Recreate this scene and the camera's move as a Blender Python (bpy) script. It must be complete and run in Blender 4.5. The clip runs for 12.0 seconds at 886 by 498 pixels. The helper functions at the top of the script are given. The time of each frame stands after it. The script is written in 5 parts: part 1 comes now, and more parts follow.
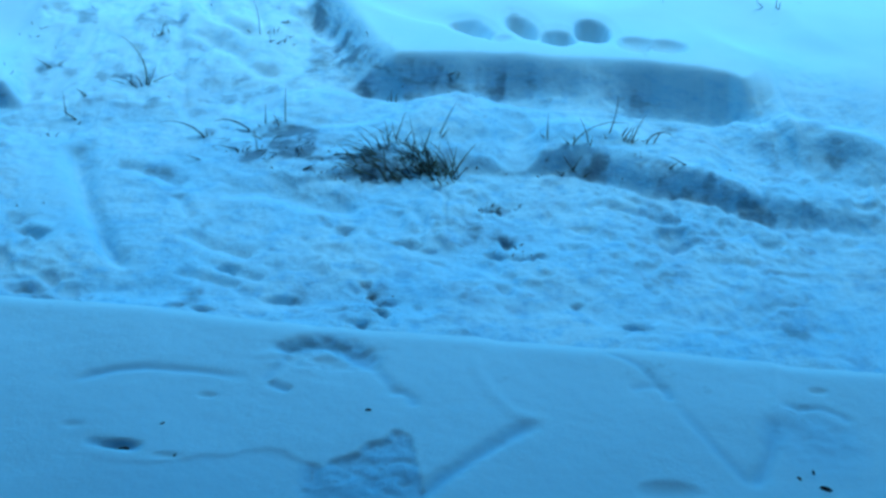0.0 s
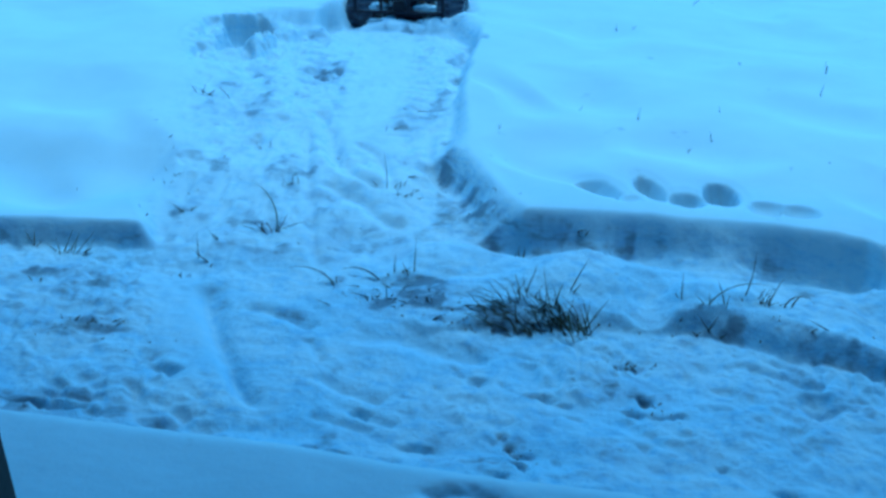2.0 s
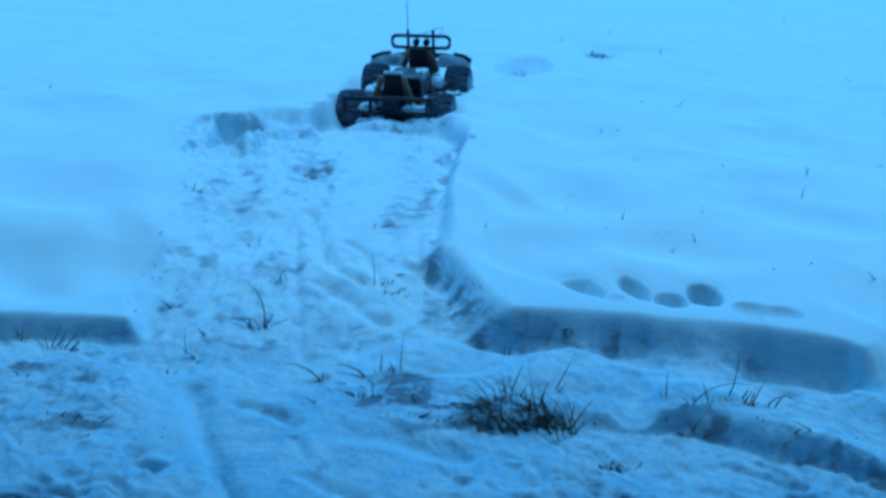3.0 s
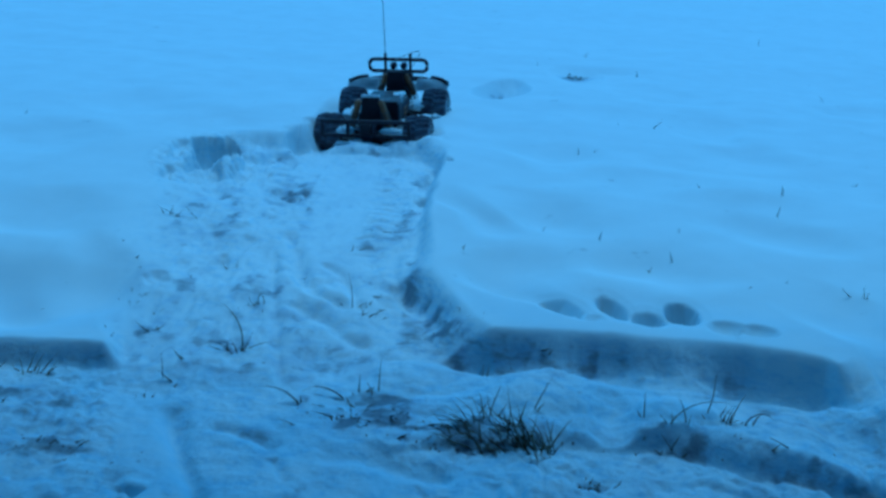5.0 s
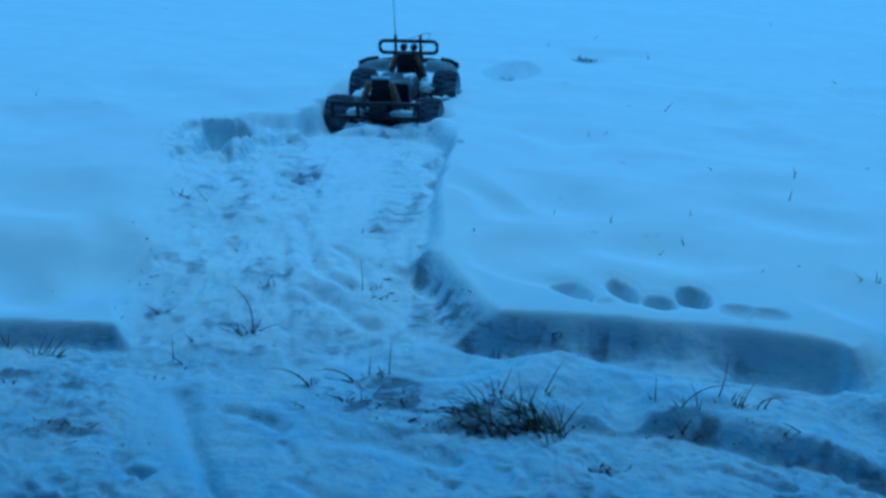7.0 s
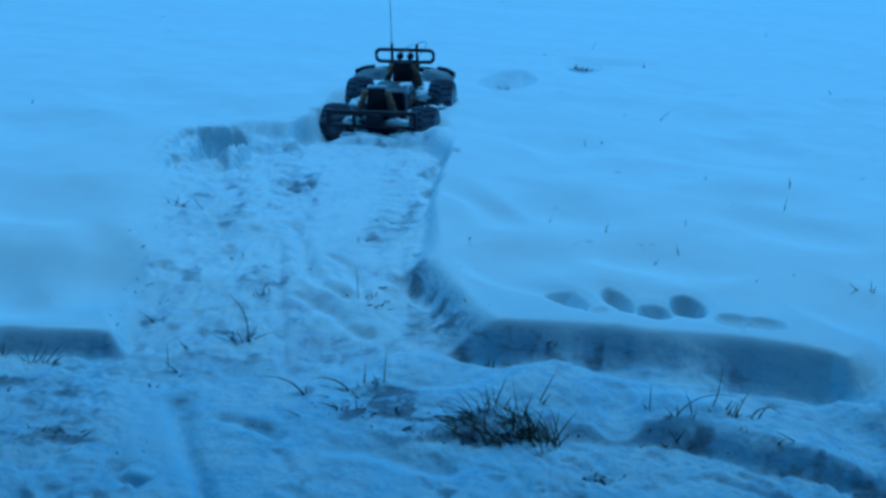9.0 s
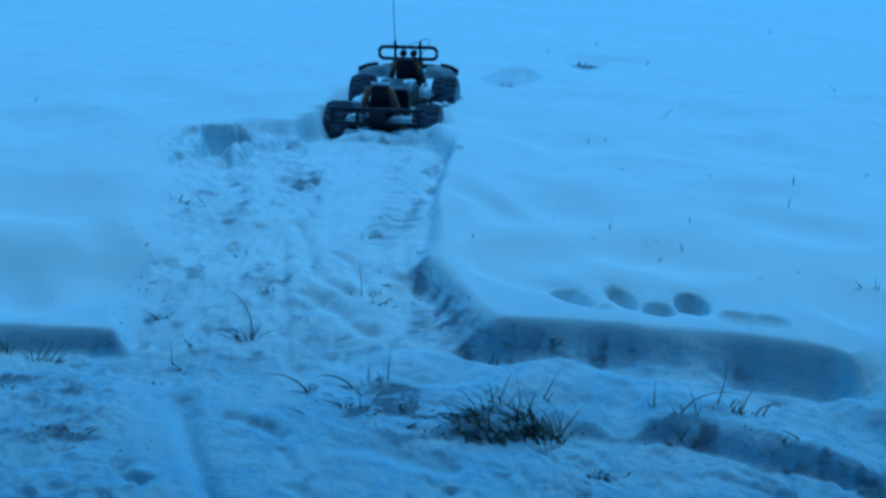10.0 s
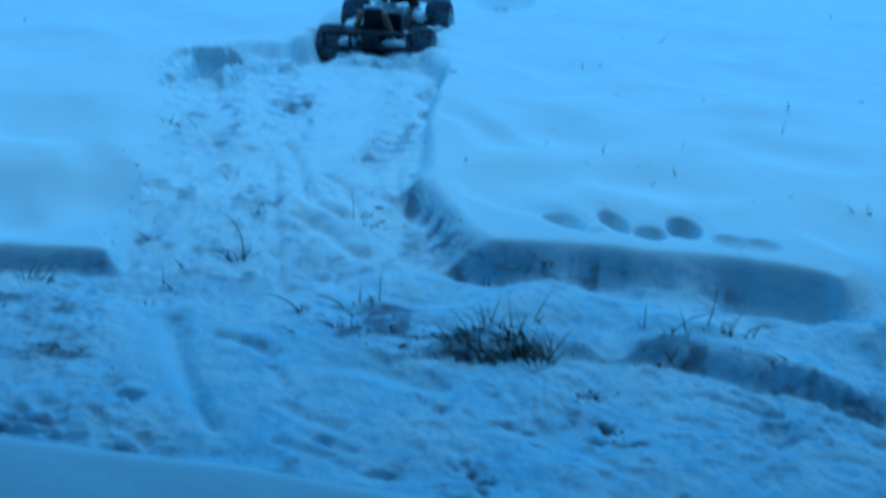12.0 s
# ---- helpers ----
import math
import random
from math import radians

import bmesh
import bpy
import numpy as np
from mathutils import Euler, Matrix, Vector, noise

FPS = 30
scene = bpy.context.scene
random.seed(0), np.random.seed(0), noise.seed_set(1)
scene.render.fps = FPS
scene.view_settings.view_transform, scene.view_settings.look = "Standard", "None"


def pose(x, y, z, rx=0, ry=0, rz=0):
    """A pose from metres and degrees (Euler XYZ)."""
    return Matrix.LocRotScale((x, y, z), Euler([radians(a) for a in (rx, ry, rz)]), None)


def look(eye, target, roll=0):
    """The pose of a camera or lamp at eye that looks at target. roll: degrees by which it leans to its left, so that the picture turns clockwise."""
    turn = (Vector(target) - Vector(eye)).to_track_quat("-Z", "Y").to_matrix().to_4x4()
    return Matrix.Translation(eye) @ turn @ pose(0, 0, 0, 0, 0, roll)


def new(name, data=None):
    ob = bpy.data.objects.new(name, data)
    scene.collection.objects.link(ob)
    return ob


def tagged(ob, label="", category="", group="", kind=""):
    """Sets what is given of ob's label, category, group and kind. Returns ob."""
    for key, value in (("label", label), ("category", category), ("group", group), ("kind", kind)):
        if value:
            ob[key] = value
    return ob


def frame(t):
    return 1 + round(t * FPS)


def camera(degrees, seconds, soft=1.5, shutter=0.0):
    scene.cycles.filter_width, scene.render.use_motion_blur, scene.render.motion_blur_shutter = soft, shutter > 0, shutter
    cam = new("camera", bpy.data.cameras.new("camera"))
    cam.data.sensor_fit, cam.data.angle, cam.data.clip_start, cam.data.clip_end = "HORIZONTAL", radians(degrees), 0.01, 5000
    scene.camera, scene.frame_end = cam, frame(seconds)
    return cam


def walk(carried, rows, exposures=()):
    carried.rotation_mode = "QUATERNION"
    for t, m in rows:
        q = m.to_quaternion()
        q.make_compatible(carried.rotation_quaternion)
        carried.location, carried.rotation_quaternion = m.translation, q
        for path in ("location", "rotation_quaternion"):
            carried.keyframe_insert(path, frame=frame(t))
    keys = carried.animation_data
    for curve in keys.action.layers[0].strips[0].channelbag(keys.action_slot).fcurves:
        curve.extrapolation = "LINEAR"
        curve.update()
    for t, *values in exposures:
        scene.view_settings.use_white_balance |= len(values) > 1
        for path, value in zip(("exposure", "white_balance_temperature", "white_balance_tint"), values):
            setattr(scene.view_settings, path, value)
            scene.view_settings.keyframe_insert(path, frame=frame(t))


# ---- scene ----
cam = camera(40.0, 12.0, soft=3.0, shutter=0.6)
PATH = [
    (0, (0.071, -0.034, 0.843), (0.125, 1.728, -0.102), 2.7),
    (0.5, (0.079, -0.03, 0.838), (0.134, 1.743, -0.086), 2.2),
    (1, (0.078, -0.025, 0.835), (0.14, 1.758, -0.067), 2.4),
    (1.2, (0.026, -0.016, 0.819), (0.12, 1.804, -0.028), 2.77),
    (1.5, (-0.017, -0.009, 0.806), (-0.021, 1.842, 0.049), 3.5),
    (1.7, (-0.015, -0.013, 0.802), (-0.063, 1.847, 0.068), 3.41),
    (2, (-0.013, -0.02, 0.795), (-0.102, 1.854, 0.103), 3.2),
    (2.5, (-0.014, -0.018, 0.795), (-0.106, 1.861, 0.117), 3.3),
    (2.7, (-0.013, -0.026, 0.799), (-0.094, 1.871, 0.182), 3.62),
    (3, (-0.012, -0.039, 0.805), (-0.091, 1.885, 0.264), 3.7),
    (3.2, (-0.012, -0.039, 0.805), (-0.081, 1.886, 0.279), 3.67),
    (4.8, (-0.008, -0.043, 0.801), (-0.069, 1.892, 0.308), 3.46),
    (5, (-0.007, -0.043, 0.801), (-0.056, 1.893, 0.3), 3.5),
    (5.5, (-0.007, -0.037, 0.802), (-0.066, 1.891, 0.272), 3.5),
    (6, (-0.009, -0.04, 0.802), (-0.068, 1.888, 0.272), 3.5),
    (6.5, (-0.01, -0.039, 0.8), (-0.08, 1.89, 0.277), 3.6),
    (7, (-0.01, -0.036, 0.8), (-0.072, 1.891, 0.27), 3.5),
    (9, (-0.008, -0.039, 0.801), (-0.065, 1.892, 0.285), 3.7),
    (9.5, (-0.011, -0.043, 0.798), (-0.072, 1.889, 0.286), 3.6),
    (10, (-0.009, -0.037, 0.801), (-0.071, 1.893, 0.28), 3.6),
    (10.5, (-0.011, -0.031, 0.797), (-0.068, 1.903, 0.292), 3.8),
    (11, (-0.013, -0.03, 0.803), (-0.065, 1.896, 0.266), 3.9),
    (11.5, (-0.009, -0.036, 0.795), (-0.063, 1.885, 0.239), 3.8),
    (11.8, (-0.007, -0.037, 0.788), (-0.062, 1.871, 0.21), 3.86),
    (12, (-0.006, -0.037, 0.784), (-0.048, 1.861, 0.155), 4.1),
]

EXPOSURE = [(0.0, 0.87, 3410, -33), (1.2, 0.75, 3380, -30), (2.0, 0.55, 3300, -27), (3.0, 0.32, 3280, -26), (5.0, -0.10, 3220, -26), (11.0, -0.09, 3220, -26), (12.0, 0.08, 3220, -26)]
walk(cam, [(t, look(eye, target, roll)) for t, eye, target, roll in PATH], EXPOSURE)

# ---------------------------------------------------------------- light
SUN_UP, SUN_TURN = 66.0, 12.0          # the brightest part of the clouded sky, beyond the field
world = bpy.data.worlds.new("dusk_sky")
scene.world = world
world.use_nodes = True
wn = world.node_tree.nodes
sky = wn.new("ShaderNodeTexSky")
sky.sky_type = "NISHITA"
sky.sun_disc = False
sky.sun_elevation, sky.sun_rotation = radians(SUN_UP), radians(SUN_TURN)
sky.air_density, sky.dust_density, sky.ozone_density = 1.0, 0.5, 4.0
wn["Background"].inputs["Strength"].default_value = 0.09
world.node_tree.links.new(sky.outputs["Color"], wn["Background"].inputs["Color"])

sun_data = bpy.data.lights.new("cloud_glow", "SUN")
sun_data.energy, sun_data.angle, sun_data.color = 1.0, radians(45), (1.0, 0.93, 0.82)
sun = new("cloud_glow", sun_data)
sx, sy = math.sin(radians(SUN_TURN)), math.cos(radians(SUN_TURN))
sun.matrix_world = look((20 * sx, 20 * sy, 20 * math.tan(radians(SUN_UP))), (0, 0, 0))


# ---------------------------------------------------------------- materials
def material(name, colour, rough=0.6, metal=0.0, spread=0.12, scale=40.0, bump=0.0, bump_scale=120.0, second=None, second_at=0.55, second_scale=12.0, second_width=0.08, islands=False):
    """A surface with a base colour, grain at two scales, and an optional second colour in patches."""
    m = bpy.data.materials.new(name)
    m.use_nodes = True
    nt = m.node_tree
    n, l = nt.nodes, nt.links
    p = n["Principled BSDF"]
    p.inputs["Roughness"].default_value = rough
    p.inputs["Metallic"].default_value = metal
    tc = n.new("ShaderNodeTexCoord")
    fine = n.new("ShaderNodeTexNoise")
    fine.inputs["Scale"].default_value, fine.inputs["Detail"].default_value = scale, 6
    l.new(tc.outputs["Object"], fine.inputs["Vector"])
    ramp = n.new("ShaderNodeValToRGB")
    lo = [max(0.0, c * (1 - spread)) for c in colour]
    hi = [min(1.0, c * (1 + spread)) for c in colour]
    ramp.color_ramp.elements[0].color, ramp.color_ramp.elements[1].color = (*lo, 1), (*hi, 1)
    ramp.color_ramp.elements[0].position, ramp.color_ramp.elements[1].position = 0.3, 0.7
    if islands:
        geo = n.new("ShaderNodeObjectInfo")
        mix0 = n.new("ShaderNodeMath")
        mix0.operation = "MULTIPLY_ADD"
        mix0.inputs[1].default_value, mix0.inputs[2].default_value = 0.8, -0.15
        add0 = n.new("ShaderNodeMath")
        add0.operation = "ADD"
        l.new(geo.outputs["Random"], mix0.inputs[0])
        half = n.new("ShaderNodeMath")
        half.operation = "MULTIPLY"
        half.inputs[1].default_value = 0.4
        l.new(fine.outputs["Fac"], half.inputs[0])
        l.new(mix0.outputs[0], add0.inputs[0])
        l.new(half.outputs[0], add0.inputs[1])
        l.new(add0.outputs[0], ramp.inputs["Fac"])
    else:
        l.new(fine.outputs["Fac"], ramp.inputs["Fac"])
    out = ramp.outputs["Color"]
    if second:
        big = n.new("ShaderNodeTexNoise")
        big.inputs["Scale"].default_value, big.inputs["Detail"].default_value = second_scale, 7
        l.new(tc.outputs["Object"], big.inputs["Vector"])
        mask = n.new("ShaderNodeMapRange")
        mask.inputs["From Min"].default_value, mask.inputs["From Max"].default_value = second_at - second_width, second_at + second_width
        l.new(big.outputs["Fac"], mask.inputs["Value"])
        mix = n.new("ShaderNodeMix")
        mix.data_type = "RGBA"
        l.new(mask.outputs["Result"], mix.inputs["Factor"])
        l.new(out, mix.inputs["A"])
        mix.inputs["B"].default_value = (*second, 1)
        out = mix.outputs["Result"]
    l.new(out, p.inputs["Base Color"])
    p.inputs["Specular IOR Level"].default_value = 0.3
    if bump:
        bn = n.new("ShaderNodeTexNoise")
        bn.inputs["Scale"].default_value, bn.inputs["Detail"].default_value = bump_scale, 8
        l.new(tc.outputs["Object"], bn.inputs["Vector"])
        b = n.new("ShaderNodeBump")
        b.inputs["Strength"].default_value, b.inputs["Distance"].default_value = bump, 0.004
        l.new(bn.outputs["Fac"], b.inputs["Height"])
        l.new(b.outputs["Normal"], p.inputs["Normal"])
    return m


def snow_material(name, dirt, fresh=(0.835, 0.857, 0.878)):
    """Snow: white, faintly translucent, with fine grain; dirt strews small dark crumbs where the surface is marked, and
    adds soil, ice and shade tints.
    """
    m = material(name, fresh, 0.75, 0, 0.03, 9.0, 0.0)
    nt = m.node_tree
    n, l = nt.nodes, nt.links
    p = n["Principled BSDF"]
    p.inputs["Specular IOR Level"].default_value = 0.25
    tc = n["Texture Coordinate"]
    coarse = n.new("ShaderNodeTexNoise")
    coarse.inputs["Scale"].default_value, coarse.inputs["Detail"].default_value, coarse.inputs["Roughness"].default_value = 28, 7, 0.6
    grain = n.new("ShaderNodeTexNoise")
    grain.inputs["Scale"].default_value, grain.inputs["Detail"].default_value = 260, 4
    l.new(tc.outputs["Object"], coarse.inputs["Vector"])
    l.new(tc.outputs["Object"], grain.inputs["Vector"])
    churn = n.new("ShaderNodeAttribute")
    churn.attribute_name = "churn"
    strength = n.new("ShaderNodeMath")
    strength.operation = "MULTIPLY_ADD"
    strength.inputs[1].default_value, strength.inputs[2].default_value = 0.62, 0.04
    l.new(churn.outputs["Fac"], strength.inputs[0])
    b1 = n.new("ShaderNodeBump")
    b1.inputs["Distance"].default_value = 0.012
    l.new(strength.outputs[0], b1.inputs["Strength"])
    l.new(coarse.outputs["Fac"], b1.inputs["Height"])
    b2 = n.new("ShaderNodeBump")
    b2.inputs["Strength"].default_value, b2.inputs["Distance"].default_value = 0.25, 0.0015
    l.new(grain.outputs["Fac"], b2.inputs["Height"])
    l.new(b1.outputs["Normal"], b2.inputs["Normal"])
    l.new(b2.outputs["Normal"], p.inputs["Normal"])
    if dirt:
        spots = n.new("ShaderNodeTexNoise")
        spots.inputs["Scale"].default_value, spots.inputs["Detail"].default_value, spots.inputs["Roughness"].default_value = 16, 9, 0.65
        stretch = n.new("ShaderNodeMapping")
        stretch.inputs["Scale"].default_value = (0.8, 0.8, 2.4)
        l.new(tc.outputs["Object"], stretch.inputs["Vector"])
        l.new(stretch.outputs["Vector"], spots.inputs["Vector"])
        soil_shade = n.new("ShaderNodeAttribute")
        soil_shade.attribute_name = "soil_shade"
        total = n.new("ShaderNodeMath")
        total.operation = "MULTIPLY_ADD"
        total.inputs[1].default_value = 0.38
        l.new(soil_shade.outputs["Fac"], total.inputs[0])
        l.new(spots.outputs["Fac"], total.inputs[2])
        amount = n.new("ShaderNodeMapRange")
        amount.inputs["From Min"].default_value, amount.inputs["From Max"].default_value, amount.inputs["To Max"].default_value = 0.645, 0.81, 0.62
        l.new(total.outputs[0], amount.inputs["Value"])
        mix = n.new("ShaderNodeMix")
        mix.data_type = "RGBA"
        mix.inputs["B"].default_value = (0.13, 0.14, 0.16, 1)
        l.new(amount.outputs["Result"], mix.inputs["Factor"])
        # trodden snow, wet and icy: greyer and bluer; near-ground shade is tinted in
        wet_shade = n.new("ShaderNodeAttribute")
        wet_shade.attribute_name = "wet_shade"
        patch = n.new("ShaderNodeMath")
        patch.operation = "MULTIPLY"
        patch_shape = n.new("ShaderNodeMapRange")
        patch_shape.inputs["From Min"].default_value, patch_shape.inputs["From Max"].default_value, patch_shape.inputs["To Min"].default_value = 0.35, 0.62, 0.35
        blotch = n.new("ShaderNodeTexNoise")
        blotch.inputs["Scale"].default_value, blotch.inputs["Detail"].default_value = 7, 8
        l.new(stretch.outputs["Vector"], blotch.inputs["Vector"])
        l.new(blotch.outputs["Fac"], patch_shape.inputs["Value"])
        l.new(wet_shade.outputs["Fac"], patch.inputs[0])
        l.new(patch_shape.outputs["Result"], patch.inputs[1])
        blue_tint = n.new("ShaderNodeMix")
        blue_tint.data_type = "RGBA"
        blue_tint.inputs["B"].default_value = (0.62, 0.735, 0.905, 1)
        l.new(patch.outputs[0], blue_tint.inputs["Factor"])
        l.new(n["Color Ramp"].outputs["Color"], blue_tint.inputs["A"])
        # snow mixed with a little earth, and shade painted on steep faces and recesses
        grime_shade = n.new("ShaderNodeMix")
        grime_shade.data_type = "RGBA"
        grime_shade.inputs["B"].default_value = (0.34, 0.375, 0.53, 1)
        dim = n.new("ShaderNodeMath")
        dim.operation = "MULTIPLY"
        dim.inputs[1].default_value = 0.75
        l.new(soil_shade.outputs["Fac"], dim.inputs[0])
        l.new(dim.outputs[0], grime_shade.inputs["Factor"])
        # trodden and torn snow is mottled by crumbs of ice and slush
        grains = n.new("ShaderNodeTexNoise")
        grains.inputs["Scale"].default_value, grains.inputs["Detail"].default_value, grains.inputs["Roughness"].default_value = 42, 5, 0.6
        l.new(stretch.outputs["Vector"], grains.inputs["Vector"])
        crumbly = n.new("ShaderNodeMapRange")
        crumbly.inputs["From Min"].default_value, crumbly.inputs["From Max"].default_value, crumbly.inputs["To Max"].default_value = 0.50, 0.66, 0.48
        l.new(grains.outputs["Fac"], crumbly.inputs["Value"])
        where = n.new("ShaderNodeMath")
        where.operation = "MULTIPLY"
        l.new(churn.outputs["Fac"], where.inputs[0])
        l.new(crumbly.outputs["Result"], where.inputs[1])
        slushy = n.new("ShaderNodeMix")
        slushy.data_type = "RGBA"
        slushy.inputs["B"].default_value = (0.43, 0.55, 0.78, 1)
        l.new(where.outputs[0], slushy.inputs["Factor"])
        l.new(blue_tint.outputs["Result"], slushy.inputs["A"])
        l.new(slushy.outputs["Result"], grime_shade.inputs["A"])
        l.new(grime_shade.outputs["Result"], mix.inputs["A"])
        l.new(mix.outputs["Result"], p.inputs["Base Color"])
    return m


SNOW = snow_material("snow", True)
SNOW_LEDGE = snow_material("ledge_snow", True, (0.775, 0.82, 0.87))
SNOW_CLUMP = material("clumped_snow", (0.82, 0.85, 0.88), 0.8, 0, 0.04, 30, 0.5, 90)
PLASTIC = material("black_plastic", (0.020, 0.016, 0.028), 0.5, 0, 0.3, 60, 0.15, 200)
RUBBER = material("tyre_rubber", (0.030, 0.024, 0.036), 0.8, 0, 0.25, 90, 0.3, 150, (0.24, 0.24, 0.29), 0.49, 26, 0.25)
RIM = material("frosted_rim", (0.30, 0.31, 0.33), 0.5, 0, 0.2, 40, 0.3, 120, (0.7, 0.72, 0.75), 0.5, 18)
YELLOW = material("yellow_anodised", (0.23, 0.15, 0.075), 0.38, 0.2, 0.12, 60, 0.1, 150)
STEEL = material("steel", (0.45, 0.45, 0.46), 0.35, 0.9, 0.1, 60)
FILM = material("smoky_cover", (0.06, 0.062, 0.07), 0.4, 0, 0.2, 30, 0.15, 90, (0.32, 0.33, 0.35), 0.62, 30)
GREY = material("frosted_fender", (0.38, 0.40, 0.44), 0.5, 0, 0.2, 30, 0.2, 90, (0.66, 0.68, 0.72), 0.48, 16, 0.15)
WIRE_RED = material("red_wire", (0.45, 0.03, 0.02), 0.5, 0, 0.1)
LENS = material("dark_lens", (0.03, 0.03, 0.035), 0.12, 0, 0.1)
GRASS = material("wet_grass", (0.075, 0.078, 0.045), 0.6, 0, 0.7, 15, islands=True)
STRAW = material("dead_grass", (0.075, 0.062, 0.035), 0.7, 0, 0.6, 15, islands=True)
SOIL = material("soil_crumbs", (0.06, 0.05, 0.04), 0.9, 0, 0.4, 60, 0.4, 150)
POST = material("dark_stained_wood", (0.035, 0.028, 0.024), 0.6, 0, 0.3, 14, 0.4, 60)
# surfaces of the unseen light blockers, dark and bluish to cool shaded snow
PLASTER = material("wall_plaster", (0.075, 0.07, 0.13), 0.9, 0, 0.1, 6, 0.5, 90, (0.06, 0.055, 0.10), 0.6, 2.0, 0.15)
BOARDS = material("grey_boards", (0.045, 0.045, 0.055), 0.8, 0, 0.2, 8, 0.3, 60)


# ---------------------------------------------------------------- mesh helpers
def link(name, bm, mat, parent=None, label="", smooth=True):
    bmesh.ops.recalc_face_normals(bm, faces=bm.faces)
    me = bpy.data.meshes.new(name)
    bm.to_mesh(me)
    bm.free()
    me.materials.append(mat)
    if smooth:
        me.shade_smooth()
    ob = new(name, me)
    if parent is not None:
        ob.parent = parent
    if label:
        tagged(ob, label)
    return ob


def part(name, bm, mat, parent, label="", smooth=False):
    return link(name, bm, mat, parent, label, smooth)


def box(bm, centre, size, m=None, bevel=0.0):
    """A bevelled box added to bm; m turns it about its centre."""
    made = bmesh.ops.create_cube(bm, size=1.0, matrix=Matrix.Translation(centre) @ (m or Matrix()) @ Matrix.Diagonal((*size, 1)))
    vs = made["verts"]
    if bevel:
        es = {e for v in vs for e in v.link_edges}
        bmesh.ops.bevel(bm, geom=list(es), offset=bevel, segments=2, profile=0.5, affect="EDGES")
    return bm


def tube(bm, pts, r, sides=8, closed=False, r_end=None):
    """A round bar along the points; r_end tapers it."""
    pts = [Vector(p) for p in pts]
    rings, count = [], len(pts)
    for i, p in enumerate(pts):
        a = pts[(i - 1) % count] if closed or i else pts[0]
        b = pts[(i + 1) % count] if closed or i < count - 1 else pts[-1]
        d = (b - a).normalized()
        side = d.cross(Vector((0, 0, 1)))
        if side.length < 1e-3:
            side = d.cross(Vector((0, 1, 0)))
        side.normalize()
        up = side.cross(d)
        rr = r if r_end is None else r + (r_end - r) * i / (count - 1)
        rings.append([bm.verts.new(p + rr * (math.cos(q) * side + math.sin(q) * up)) for q in (2 * math.pi * k / sides for k in range(sides))])
    for i in range(count if closed else count - 1):
        a, b = rings[i], rings[(i + 1) % count]
        for k in range(sides):
            bm.faces.new((a[k], a[(k + 1) % sides], b[(k + 1) % sides], b[k]))
    if not closed:
        bm.faces.new(rings[0][::-1])
        bm.faces.new(rings[-1])
    return bm


def lathe(bm, profile, steps=32, axis="X", m=None):
    """Turns (radius, along) pairs round an axis."""
    rings = []
    for r, h in profile:
        ring = []
        for k in range(steps):
            q = 2 * math.pi * k / steps
            co = Vector((h, r * math.cos(q), r * math.sin(q))) if axis == "X" else Vector((r * math.cos(q), h, r * math.sin(q))) if axis == "Y" else Vector((r * math.cos(q), r * math.sin(q), h))
            ring.append(bm.verts.new(m @ co if m else co))
        rings.append(ring)
    for a, b in zip(rings, rings[1:]):
        for k in range(steps):
            bm.faces.new((a[k], a[(k + 1) % steps], b[(k + 1) % steps], b[k]))
    bm.faces.new(rings[0])
    bm.faces.new(rings[-1][::-1])
    return bm


def clump(bm, centre, size, seed, rough=0.25, levels=3):
    """A lump of snow with an uneven outline."""
    made = bmesh.ops.create_icosphere(bm, subdivisions=levels, radius=1.0)
    c = Vector(centre)
    for v in made["verts"]:
        d = v.co.normalized()
        k = 1 + rough * noise.noise(d * 1.6 + Vector((seed, 0, 0))) + 0.5 * rough * noise.noise(d * 4.0 + Vector((0, seed, 0)))
        v.co = c + Vector((d.x * size[0] * k, d.y * size[1] * k, d.z * size[2] * k))
    return bm


# ---------------------------------------------------------------- relief of the snow
def lattice(ix, iy, seed):
    h = (ix.astype(np.int64) * 374761393 + iy.astype(np.int64) * 668265263 + seed * 974634777) & 0x7FFFFFFF
    h = ((h ^ (h >> 13)) * 1274126177) & 0x7FFFFFFF
    return ((h ^ (h >> 16)) & 0xFFFF) / 32767.5 - 1.0


def bumps(x, y, scale, seed):
    """Smooth noise of about -1 to 1 with lumps scale metres wide."""
    u, v = x / scale, y / scale
    iu, iv = np.floor(u), np.floor(v)
    fu, fv = u - iu, v - iv
    fu, fv = fu ** 3 * (fu * (fu * 6 - 15) + 10), fv ** 3 * (fv * (fv * 6 - 15) + 10)
    a, b = lattice(iu, iv, seed), lattice(iu + 1, iv, seed)
    c, d = lattice(iu, iv + 1, seed), lattice(iu + 1, iv + 1, seed)
    return (a + (b - a) * fu) * (1 - fv) + (c + (d - c) * fu) * fv


def rough(x, y, scale, seed, octaves=4, keep=0.5):
    out, amp = 0, 1.0
    for k in range(octaves):
        q = 0.6 * k
        out = out + amp * bumps(x * math.cos(q) - y * math.sin(q), x * math.sin(q) + y * math.cos(q), scale / 2 ** k, seed + k)
        amp *= keep
    return out


